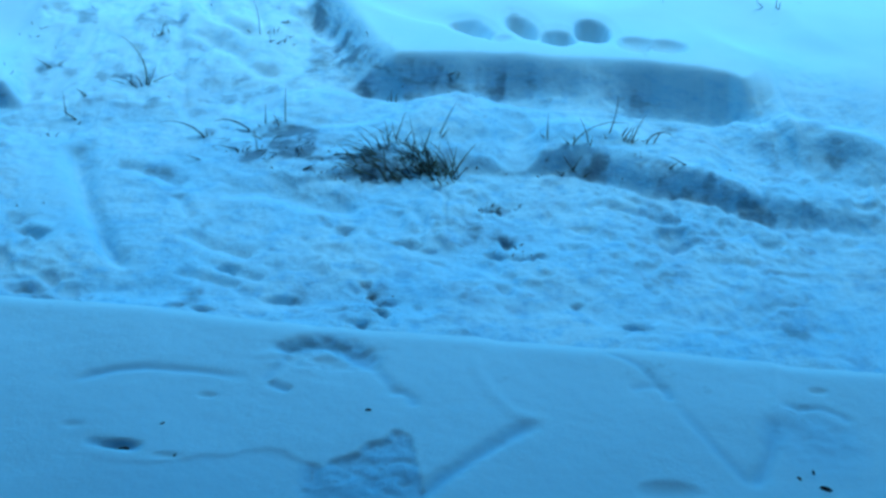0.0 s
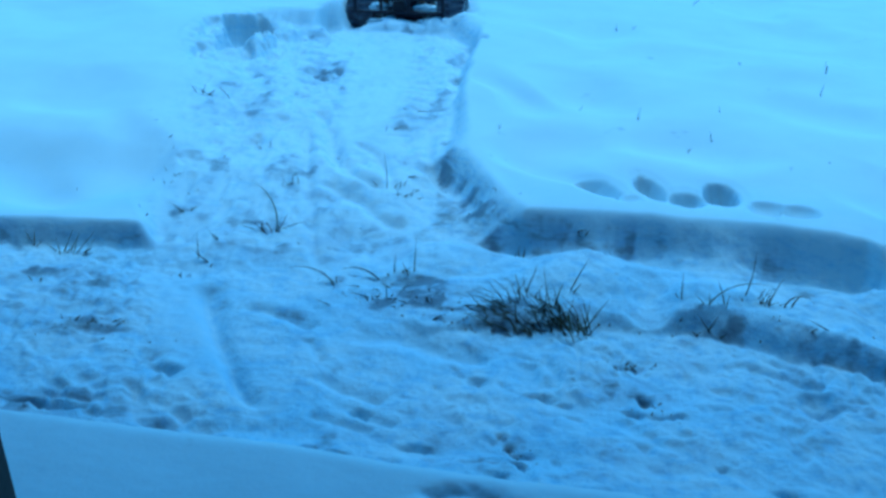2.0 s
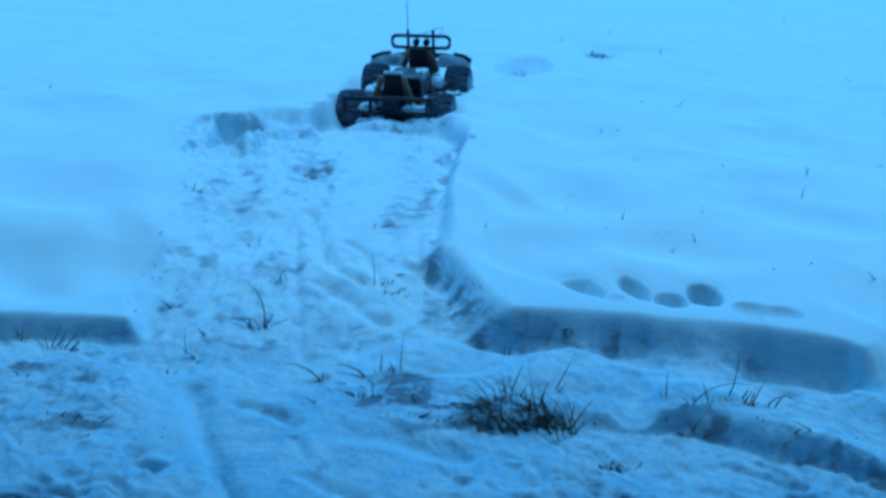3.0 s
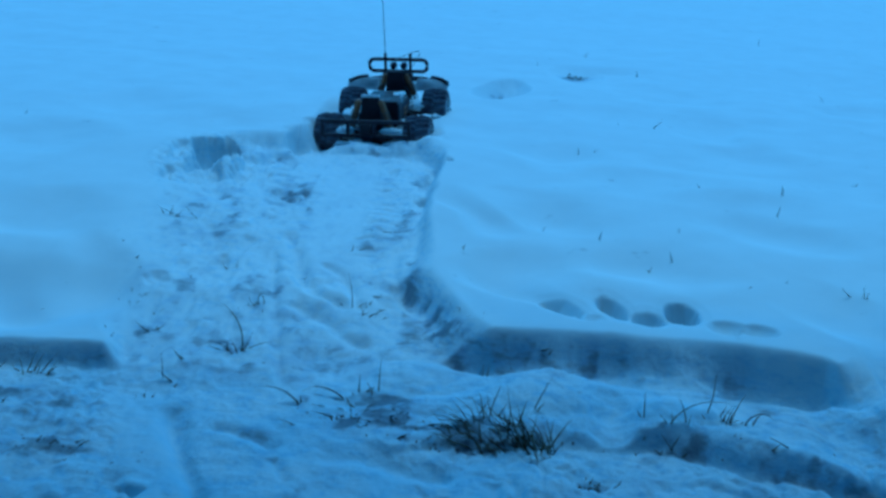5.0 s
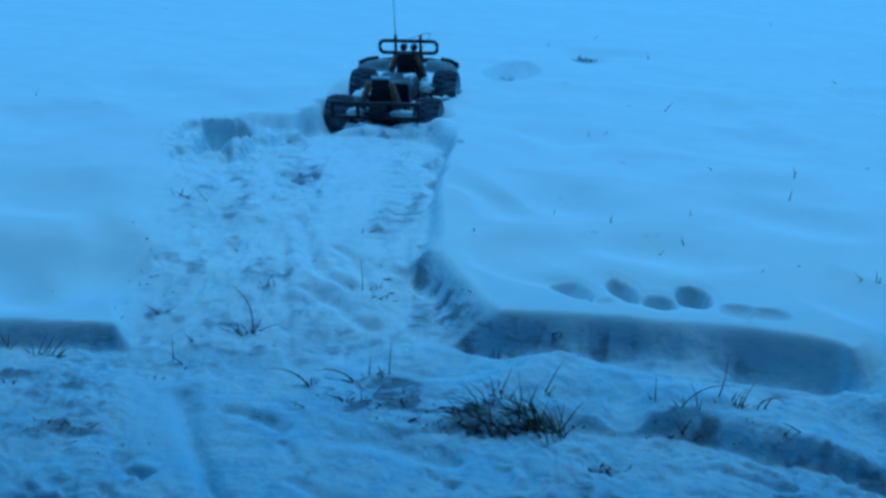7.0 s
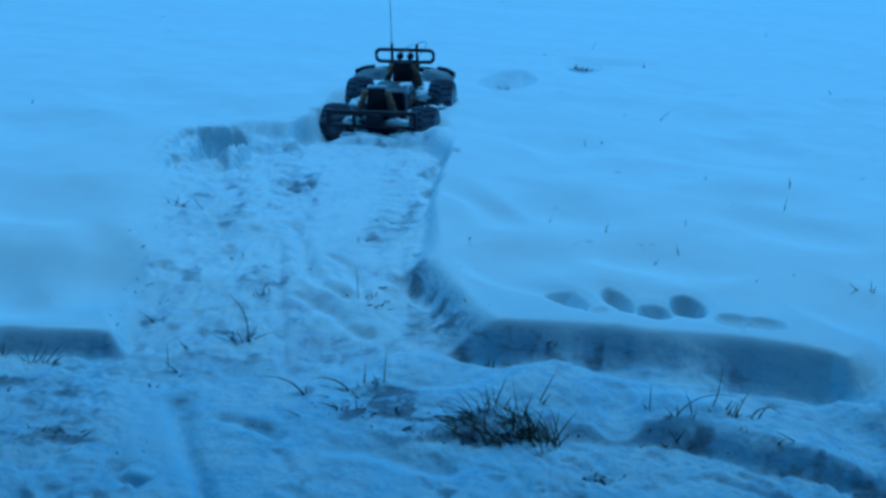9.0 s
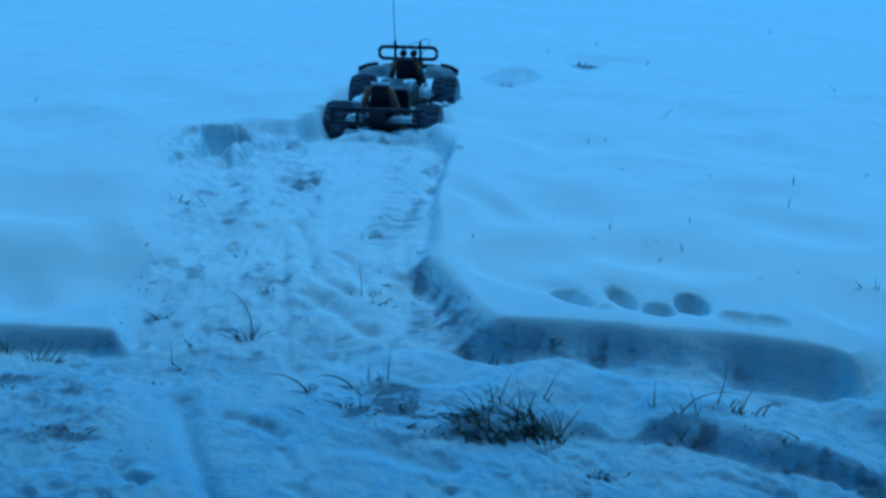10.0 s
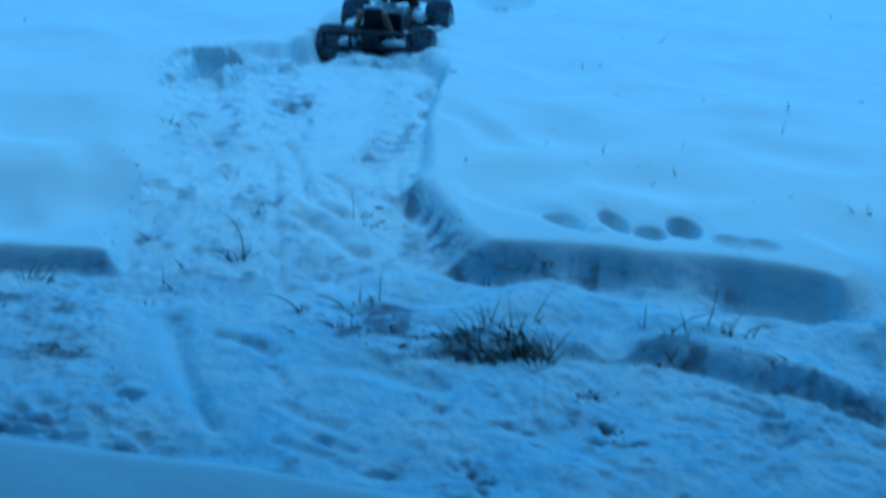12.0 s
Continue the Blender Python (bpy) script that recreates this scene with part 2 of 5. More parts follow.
def lumps(x, y, scale, seed):
    """Rounded clods with narrow gaps, sparse and uneven."""
    wx, wy = x + 0.35 * scale * bumps(x, y, scale * 0.8, seed + 60), y + 0.35 * scale * bumps(x, y, scale * 0.8, seed + 61)
    n = np.sqrt(bumps(wx, wy, scale, seed) ** 2 + 0.015) + 0.5 * np.sqrt(bumps(wx, wy, scale * 0.47, seed + 1) ** 2 + 0.015) + 0.25 * np.abs(bumps(wx, wy, scale * 0.23, seed + 2))
    return n * step(-0.5, 0.4, bumps(x, y, scale * 4, seed + 3))


def step(a, b, x):
    t = np.clip((x - a) / (b - a), 0, 1)
    return t * t * (3 - 2 * t)


def near(x, y, pts):
    """Distance to a broken line, and how far along it (0 to 1) the nearest point lies."""
    best, along = np.full(x.shape, 1e9), np.zeros(x.shape)
    total = len(pts) - 1
    for i, ((ax, ay), (bx, by)) in enumerate(zip(pts, pts[1:])):
        dx, dy = bx - ax, by - ay
        t = np.clip(((x - ax) * dx + (y - ay) * dy) / (dx * dx + dy * dy), 0, 1)
        d = np.hypot(x - ax - t * dx, y - ay - t * dy)
        along = np.where(d < best, (i + t) / total, along)
        best = np.minimum(best, d)
    return best, along


def dent(x, y, cx, cy, rx, ry, turn=0.0, power=2.0):
    """1 in the middle of an oval, falling to 0 at its rim."""
    c, s = math.cos(radians(turn)), math.sin(radians(turn))
    u, v = ((x - cx) * c + (y - cy) * s) / rx, (-(x - cx) * s + (y - cy) * c) / ry
    return np.clip(1 - (u * u + v * v) ** (power / 2), 0, 1)


def field_height(x, y):
    """The unbroken snow of the field, rising gently away from the path."""
    rise = 0.035 * (np.clip(y, 2.1, 14) - 2.1)
    left = step(-0.1, -0.8, x)
    z = 0.105 - 0.051 * left * step(3.2, 2.0, y) + rise
    z = z + 0.012 * rough(x, y * 1.3, 0.8, 11, 3) + 0.0016 * rough(x, y * 1.2, 0.25, 21, 2) + 0.011 * bumps(x * 0.55 + 3, y, 0.26 + 0 * y, 13) * step(-0.2, 0.5, bumps(x, y, 0.8, 14))
    far = step(6, 30, np.hypot(x, y))
    return z + far * 0.12 * rough(x, y, 9.0, 31, 3)


LEFT_RIM = [(-0.642, 1.93), (-0.648, 2.04), (-0.69, 2.14), (-0.725, 2.32), (-0.82, 2.73), (-0.885, 3.20), (-0.87, 3.50), (-0.80, 3.70), (-0.70, 3.80)]
RIGHT_RIM = [(0.035, 2.12), (-0.004, 2.19), (-0.048, 2.30), (-0.108, 2.50), (-0.125, 3.16), (-0.128, 3.67), (-0.15, 4.5)]
BACK_WALL = [(0.0, 2.09), (0.08, 2.09), (0.26, 2.105), (0.42, 2.085), (0.55, 2.06), (0.645, 2.02), (0.69, 1.95), (0.72, 1.84)]


def rim_x(pts, y):
    return np.interp(y, [p[1] for p in pts], [p[0] for p in pts])


BRINK = [(-0.24, 1.800), (-0.15, 1.770), (-0.115, 1.752), (-0.05, 1.783), (0.06, 1.805), (0.14, 1.846), (0.185, 1.832), (0.226, 1.806), (0.26, 1.808), (0.287, 1.830), (0.336, 1.850), (0.382, 1.852), (0.424, 1.832), (0.464, 1.806), (0.506, 1.788), (0.56, 1.762), (0.61, 1.730), (0.66, 1.708), (0.95, 1.62)]
BRINK_FOOT = [(-0.24, 1.770), (-0.15, 1.752), (-0.115, 1.738), (-0.05, 1.765), (0.06, 1.775), (0.14, 1.795), (0.20, 1.792), (0.257, 1.796), (0.300, 1.806), (0.332, 1.802), (0.375, 1.787), (0.416, 1.765), (0.456, 1.745), (0.497, 1.730), (0.56, 1.702), (0.62, 1.660), (0.95, 1.58)]


def across(pts, x):
    return np.interp(x, [p[0] for p in pts], [p[1] for p in pts])


def groove(x, y, pts, w, deep, lip=0.0, ends=0.12):
    """A furrow along a broken line, with an optional pushed-up lip beside it."""
    d, a = near(x, y, pts)
    fade = step(0, ends, a) * step(1, 1 - ends, a) * (1 + 0.3 * rough(x, y, 0.09, 95, 2))
    return fade * (-deep * np.exp(-(d / w) ** 2) + lip * np.exp(-((d - 2.0 * w) / (0.8 * w)) ** 2))


def relief(x, y):
    """Height of the snow, how churned it is, and its tints: soil with painted shade, wetness with painted shade."""
    wob = 0.010 * rough(x, y * 0.45, 0.10, 5, 3)
    wander = 0.012 * rough(x, y * 0.6, 0.22, 15, 2)
    field = field_height(x, y)

    # trodden path: scuffed crosswise, calmer where the truck has rolled it flat
    calm = dent(x, y, -0.33, 1.74, 0.30, 0.30, 20, 3)
    scuffed = step(-0.35, 0.5, bumps(x * 0.6, y, 0.17, 45))
    busy = (0.4 + 0.6 * np.maximum(scuffed, step(-0.50, -0.60, x))) * (1 - 0.45 * calm)
    path = 0.0036 * rough(x, y * 0.7, 0.10, 41, 5, 0.58) * (0.6 + 0.4 * busy) + 0.0085 * (lumps(x, y * 0.65, 0.034, 51) - 0.3) * busy + 0.0045 * (lumps(x, y * 0.65, 0.019, 53) - 0.3) * busy - 0.004
    tx, ty = x + 0.012 * rough(x, y, 0.05, 48, 3), y + 0.008 * rough(x, y, 0.04, 49, 3)
    path = path - 0.0045 * step(0.35, 0.85, bumps(tx * 0.8 + 0.3 * ty, ty * 0.7, 0.021, 46)) * busy - 0.004 * step(0.45, 0.9, bumps(tx * 0.9, 0.7 * ty - 0.3 * tx, 0.037, 47)) * busy
    path = path + 0.005 * rough(x * 0.7, y, 0.4, 61, 2) + 0.016 * step(1.55, 1.95, y)

    # where the field's edge runs: left step, right back wall
    back = np.interp(x, [p[0] for p in BACK_WALL], [p[1] for p in BACK_WALL])
    back = np.where(x > 0.72, 1.84 - 0.35 * step(0.72, 1.2, x), back)
    edge = np.where(x < -0.3, 1.987 + 0.02 * (x + 0.7) + 0.006 * rough(x, y * 0, 0.10, 9, 3) + 0.12 * bumps(x, x * 0, 0.9, 7) * step(-0.95, -1.6, x), back) + np.where(x < -0.3, 0.3 * wander, 0.9 * wander + 0.005 * rough(x, y * 0.3, 0.055, 209, 3))
    soft = np.where(x < -0.3, 0.032 + 0.007 * bumps(x, y, 0.12, 8), 0.050 + 0.012 * bumps(x, y, 0.15, 6))
    soft = soft + 0.36 * step(0.655, 0.76, x)
    up = step(-0.3, 1.0, (y - edge) / soft)
    foot = step(-2.0, 0.1, (y - edge) / soft) * step(0.02, 0.2, x) * step(0.66, 0.36, x) * (1 - up)

    # the track that the truck has torn into the field
    xl, xr = rim_x(LEFT_RIM, y) + wander, rim_x(RIGHT_RIM, y) + wander + 0.018 * rough(x, y * 0.5, 0.09, 205, 2) * step(2.6, 3.1, y)
    wide = 0.036 + 0.15 * step(2.06, 2.4, y)
    torn = step(-0.3 * wide, wide, x - xl) * step(-0.016, 0.034 + 0.046 * step(2.7, 2.4, y) + 0.12 * step(3.6, 3.95, y), xr - x) * step(1.90, 2.02, y) * step(4.55, 4.25, y)
    torn = torn * (1 - step(3.66, 3.76, y + 3 * wob + 0.25 * np.abs(x + 0.63) - 0.12 * step(-0.63, -0.59, x)) * step(-0.53, -0.58, x))
    ramp = 0.018 + 0.036 * step(1.95, 2.6, y) + 0.035 * (np.clip(y, 2.1, 14) - 2.1) - 0.012 * step(3.3, 3.8, y) + 0.035 * step(4.08, 4.25, y)
    coarse = step(-0.28, -0.50, x + 0.12 * (y - 2.2))
    even = 1 - 0.75 * dent(x, y, -0.05, 2.25, 0.12, 0.30)
    floor_ = ramp + even * (0.0085 * rough(x, y * 0.45, 0.13, 71, 4, 0.52) + (0.004 + 0.005 * coarse) * (lumps(x, y * 0.42, 0.052, 81) - 0.3) + 0.0025 * (lumps(x, y * 0.5, 0.026, 85) - 0.3))
    floor_ = floor_ - even * (0.004 + 0.003 * coarse) * step(0.42, 0.9, bumps(x, y * 0.5, 0.034, 86))
    z = path + (field - path) * up
    z = z + (floor_ - z) * torn
    sunk = step(0.004, 0.022, field - z)
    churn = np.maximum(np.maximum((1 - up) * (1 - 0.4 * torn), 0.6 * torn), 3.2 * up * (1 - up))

    face = 4 * np.clip(torn * (1 - torn), 0, 0.25) * step(-0.4, -0.3, x) + torn * dent(x, y, -0.08, 2.25, 0.13, 0.32)
    steep = np.clip(np.clip(face, 0, 1) + 4 * up * (1 - up), 0, 1)
    z = z + 0.0022 * steep * rough(x, y, 0.08, 207, 3, 0.5)
    # gully below the right rim
    gully_line = [(-0.205, 2.49), (-0.160, 2.465), (-0.128, 2.43), (-0.10, 2.37), (-0.080, 2.31), (-0.066, 2.25), (-0.055, 2.20)]
    z = z + groove(x + wob, y, gully_line, 0.024, 0.030, 0.003, 0.25) - 0.020 * dent(x + wob, y + wob, 0.005, 2.105, 0.055, 0.028, -10)
    churn = np.maximum(churn, np.clip(face, 0, 1))

    # bank between path and trench: a hump, a scarp towards the path, a ridge at its end
    top, foot_y = across(BRINK, x) + 0.7 * wob, across(BRINK_FOOT, x) + 0.5 * wob
    scarp = step(0, 1, (y - foot_y) / np.maximum(top - foot_y, 0.008))
    tall = 0.010 * step(-0.24, -0.10, x) * step(1.0, 0.75, x) + 0.008 * step(0.05, 0.14, x) * step(1.0, 0.75, x) - 0.013 * dent(x, y, 0.245, 1.80, 0.045, 0.2) + (0.010 + 0.011 * step(1.98, 1.88, y)) * step(0.24, 0.38, x) * step(0.63, 0.55, x)
    z = z + tall * scarp * (1 - up) * (1 - torn) * (1 + 0.25 * rough(x, y, 0.10, 91, 3)) * step(2.25, 1.95, y)
    z = z - 0.009 * np.exp(-((y - foot_y - 0.010) / 0.018) ** 2) * (0.25 + 0.75 * step(0.25, 0.40, x)) * step(-0.2, -0.1, x) * (1 - 0.6 * step(0.52, 0.6, x)) * step(1.0, 0.7, x)
    z = z + 0.020 * dent(x, y, 0.13, 1.975, 0.18, 0.105, 8) ** 1.1 * (1 - up)
    z = z + 0.006 * dent(x, y, 0.34, 1.94, 0.20, 0.075, -14) * (1 - up)
    z = z - 0.008 * dent(x, y, 0.245, 1.92, 0.05, 0.07, 20) * (1 - up)
    z = z + 0.018 * dent(x, y, -0.07, 2.03, 0.12, 0.08) * (1 - up) * (1 + 0.3 * rough(x, y, 0.08, 231, 3))
    trench = dent(x, y, 0.40, 2.07, 0.36, 0.075, -6, 3) * (1 - up)
    z = z - 0.025 * trench + foot * (0.020 + 0.024 * dent(x, y, 0.345, 2.06, 0.12, 0.3) + 0.010 * rough(x, y * 0.6, 0.09, 97, 4))
    z = z + 0.056 * step(0.58, 0.74, x) * step(1.00, 0.80, x) * np.exp(-((y - 1.93 + 0.5 * (x - 0.66)) / 0.055) ** 2) * (1 - up) * (1 + 0.25 * rough(x, y, 0.1, 197, 3))
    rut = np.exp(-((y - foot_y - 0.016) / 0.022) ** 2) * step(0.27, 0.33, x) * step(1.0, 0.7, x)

    # one broad, smoothly pressed track, with a soft furrow along its inner side
    d, a = near(x, y, [(-0.585, 2.02), (-0.555, 1.87), (-0.515, 1.76), (-0.475, 1.65), (-0.43, 1.56), (-0.38, 1.48)])
    pressed = step(0.060, 0.030, d) * step(0, 0.2, a) * step(1, 0.7, a)
    z = z + (0.006 + 0.03 * step(1.9, 2.2, y) + 0.003 * rough(x, y, 0.12, 98, 3) - z) * 0.55 * pressed
    churn = churn * (1 - 0.6 * pressed)
    z = z + groove(x + 0.5 * wob, y, [(-0.492, 1.86), (-0.480, 1.81), (-0.467, 1.76), (-0.446, 1.69), (-0.410, 1.60), (-0.365, 1.515), (-0.315, 1.445)], 0.016 + 0.004 * bumps(x, y, 0.07, 195), 0.016)

    # pressed bands and tread marks behind the truck
    d, a = near(x, y, [(-0.37, 3.8), (-0.36, 3.3), (-0.35, 2.80), (-0.31, 2.58), (-0.27, 2.46)])
    flat = step(0.085, 0.05, d) * step(0, 0.1, a) * step(1, 0.8, a)
    z = z + (ramp - 0.004 + 0.002 * rough(x, y, 0.2, 99, 2) - z) * 0.75 * flat
    churn = churn * (1 - 0.7 * flat)
    d, a = near(x, y, [(-0.255, 3.66), (-0.257, 3.31), (-0.244, 3.08), (-0.240, 2.90), (-0.255, 2.74), (-0.275, 2.64)])
    cleat = np.clip(np.sin((y + 0.25 * np.abs(x + 0.25)) * 88 + 1.6 * bumps(x, y, 0.12, 94)), 0, 1) ** 2
    z = z - 0.006 * cleat * np.exp(-(d / 0.036) ** 2) * step(0, 0.08, a) * step(1, 0.9, a) * step(-0.5, 0.3, bumps(x, y, 0.12, 93))
    d, a = near(x, y, [(-0.60, 3.60), (-0.55, 3.30), (-0.51, 3.10), (-0.49, 2.92)])
    z = z - 0.008 * np.clip(np.sin((y - 0.3 * np.abs(x + 0.53)) * 62 + 1.5 * bumps(x, y, 0.1, 194)), 0, 1) * np.exp(-(d / 0.045) ** 2) * step(0, 0.1, a) * step(1, 0.8, a)

    # clods kicked out where the wheels spun
    kx, ky = x + 0.012 * rough(x, y, 0.05, 111, 3), y + 0.03 * rough(x, y, 0.06, 113, 3)
    for cx, cy, rx, ry, deep in ((-0.540, 3.21, 0.030, 0.07, 0.022), (-0.505, 3.14, 0.028, 0.05, 0.020), (-0.472, 3.22, 0.020, 0.05, 0.018), (-0.615, 3.34, 0.018, 0.06, 0.014), (-0.57, 3.56, 0.030, 0.06, 0.016), (-0.565, 2.56, 0.030, 0.05, 0.014), (-0.67, 2.44, 0.032, 0.05, 0.014), (-0.255, 3.55, 0.016, 0.08, 0.014)):
        z = z - deep * dent(kx, ky, cx, cy, rx, ry)

    # wheel creases on slope and path
    for pts, w, deep, lip in (
        ([(-0.465, 2.66), (-0.449, 2.57), (-0.424, 2.43), (-0.388, 2.24), (-0.355, 2.07), (-0.328, 1.95)], 0.012, 0.009, 0.0),
        ([(-0.455, 2.84), (-0.446, 2.76), (-0.420, 2.665), (-0.386, 2.53), (-0.357, 2.45), (-0.325, 2.395), (-0.288, 2.36), (-0.24, 2.31)], 0.016, 0.010, 0.002),
        ([(-0.345, 2.60), (-0.320, 2.565), (-0.289, 2.53), (-0.263, 2.47), (-0.243, 2.39), (-0.225, 2.30)], 0.013, 0.009, 0.001),
        ([(-0.18, 2.75), (-0.185, 2.62), (-0.175, 2.52), (-0.15, 2.46)], 0.012, 0.008, 0.0),
        ([(-0.38, 2.34), (-0.31, 2.27), (-0.25, 2.20), (-0.18, 2.16)], 0.020, 0.010, 0.0),
        ([(-0.42, 1.775), (-0.375, 1.768), (-0.333, 1.748), (-0.290, 1.725)], 0.014, 0.010, 0.0),
        ([(-0.30, 1.69), (-0.282, 1.655), (-0.265, 1.615)], 0.009, 0.008, 0.0),
        ([(-0.27, 1.575), (-0.235, 1.552), (-0.194, 1.530), (-0.150, 1.515)], 0.014, 0.012, 0.0),
        ([(-0.26, 1.46), (-0.235, 1.449), (-0.195, 1.431), (-0.16, 1.432)], 0.010, 0.010, 0.0),
        ([(-0.20, 1.477), (-0.17, 1.460), (-0.135, 1.442)], 0.009, 0.009, 0.0),
        ([(-0.24, 1.72), (-0.16, 1.715), (-0.09, 1.690), (0.0, 1.665)], 0.022, 0.008, 0.002),
        ([(0.38, 1.705), (0.424, 1.685), (0.46, 1.662), (0.50, 1.655)], 0.010, 0.009, 0.0),
        ([(0.56, 1.70), (0.60, 1.688), (0.66, 1.66), (0.80, 1.63)], 0.022, 0.010, 0.0),
        ([(-0.90, 1.52), (-0.55, 1.45), (-0.35, 1.40), (0.05, 1.39), (0.5, 1.36)], 0.030, 0.005, 0.0),
    ):
        z = z + groove(x + 0.4 * wob, y + 0.4 * wob, pts, w, deep, lip)

    # dug pit, the trail beside the truck, hollows far off
    px, py = x + 0.022 * rough(x, y, 0.09, 88, 4), y + 0.06 * rough(x, y, 0.10, 89, 4)
    z = z - 0.13 * dent(px, py, -0.790, 3.50, 0.078, 0.19, 0, 2.5) ** 0.6 - 0.06 * dent(px, py, -0.800, 3.36, 0.038, 0.11, 0, 2.5) + 0.055 * dent(px, py, -0.738, 3.40, 0.044, 0.10)
    clods = dent(x, y, -0.77, 3.42, 0.19, 0.38)
    z = z + 0.010 * rough(x, y * 0.7, 0.06, 92, 4, 0.6) * clods + 0.018 * (lumps(x, y * 0.6, 0.05, 192) - 0.4) * clods
    churn = np.maximum(churn, clods)
    z = z - 0.025 * dent(px, py, -0.885, 3.42, 0.025, 0.10) - 0.020 * dent(px, py, -0.865, 3.20, 0.022, 0.06)
    z = z + torn * 0.030 * dent(px, py, -0.665, 3.66, 0.085, 0.16)
    z = z - 0.050 * dent(px, py, -0.150, 3.45, 0.045, 0.14, 0, 2) - 0.035 * dent(px, py, -0.155, 3.18, 0.030, 0.06)
    z = z - 0.06 * dent(x + wob, y + 3 * wob, 0.062, 4.86, 0.11, 0.26, -14) ** 1.2 - 0.022 * dent(x + wob, y + 3 * wob, 0.40, 5.46, 0.13, 0.30) ** 1.2 - 0.020 * dent(x, y, 0.55, 5.6, 0.35, 0.12, 20) ** 2
    z = z - 0.035 * dent(px, py, -0.52, 3.90, 0.07, 0.16) - 0.015 * dent(px, py, -0.592, 3.78, 0.042, 0.08, 0, 3) + 0.012 * dent(px, py, -0.21, 3.84, 0.09, 0.10)
    # snow pushed up behind the rear wheels
    heap = dent(x, y, -0.395, 3.835, 0.25, 0.085, 0, 4)
    z = z + heap * (0.021 + 0.014 * (lumps(x, y, 0.045, 293) - 0.3))
    # paw prints
    qx, qy = x + 0.003 * rough(x, y, 0.05, 101, 3), y + 0.005 * rough(x, y, 0.05, 103, 3)
    for cx, cy, rx, ry, turn, deep in ((0.177, 2.288, 0.027, 0.060, 35, 0.024), (0.280, 2.292, 0.024, 0.058, 14, 0.040), (0.345, 2.243, 0.030, 0.040, 0, 0.034), (0.416, 2.285, 0.031, 0.056, 0, 0.072)):
        z = z - 1.6 * deep * dent(qx, qy, cx, cy, rx * 1.2, ry * 1.2, turn, 2.0) ** 1.3
        z = z - 0.006 * dent(x, y, cx, cy, rx * 1.9, ry * 1.8, turn)
    z = z - 0.021 * np.maximum(dent(qx, qy, 0.493, 2.205, 0.042, 0.050, 0, 2.0), dent(qx, qy, 0.548, 2.192, 0.042, 0.042, -6, 2.0)) ** 0.8 - 0.008 * dent(qx, qy, 0.23, 2.22, 0.03, 0.025)
    # broad hollows in the field
    z = z - 0.022 * dent(x, y, 0.10, 2.52, 0.16, 0.24) ** 2 - 0.032 * dent(x, y, -0.95, 2.27, 0.40, 0.24) ** 2 + 0.010 * dent(x, y, 0.35, 2.45, 0.3, 0.14) ** 2
    hx, hy = x + 0.07 * rough(x, y, 0.35, 241, 2), y + 0.06 * rough(x, y, 0.35, 251, 2)
    for cx, cy, rx, ry in ((0.23, 3.73, 0.12, 0.20), (0.77, 4.30, 0.15, 0.20), (0.87, 3.90, 0.17, 0.20), (0.51, 3.40, 0.13, 0.20), (1.45, 4.89, 0.14, 0.20), (0.18, 3.01, 0.12, 0.20), (0.71, 2.91, 0.15, 0.20), (0.11, 2.44, 0.07, 0.20), (-0.02, 2.96, 0.06, 0.20), (-1.00, 2.75, 0.12, 0.20), (-0.95, 2.29, 0.11, 0.20), (-0.79, 2.43, 0.08, 0.20), (-1.17, 4.13, 0.18, 0.20), (-1.32, 3.55, 0.17, 0.20), (0.71, 2.30, 0.08, 0.20), (0.40, 2.56, 0.10, 0.20)):
        z = z - 0.022 * dent(hx, hy, cx, cy, rx * 1.5, ry * 1.3, 15, 2) ** 2
    # scuffed hollows on the path, soiled where they reach the ground
    sx_, sy_ = x + 0.007 * rough(x, y, 0.03, 105, 3), y + 0.007 * rough(x, y, 0.03, 107, 3)
    slush = step(0.0, 0.9, rough(x, y * 0.7, 0.075, 141, 5, 0.62) + 0.32 * step(-0.40, -0.62, x)) * (1 - 0.6 * calm)
    soil_shade = (0.01 + 0.31 * slush) * (1 - up) * (1 - torn) * (1 - 0.7 * pressed) + torn * (1 - 0.6 * flat) * (0.04 + 0.34 * step(0.0, 0.8, rough(x, y * 0.4, 0.060, 145, 4, 0.6) + 0.25 * step(2.6, 2.2, y)))
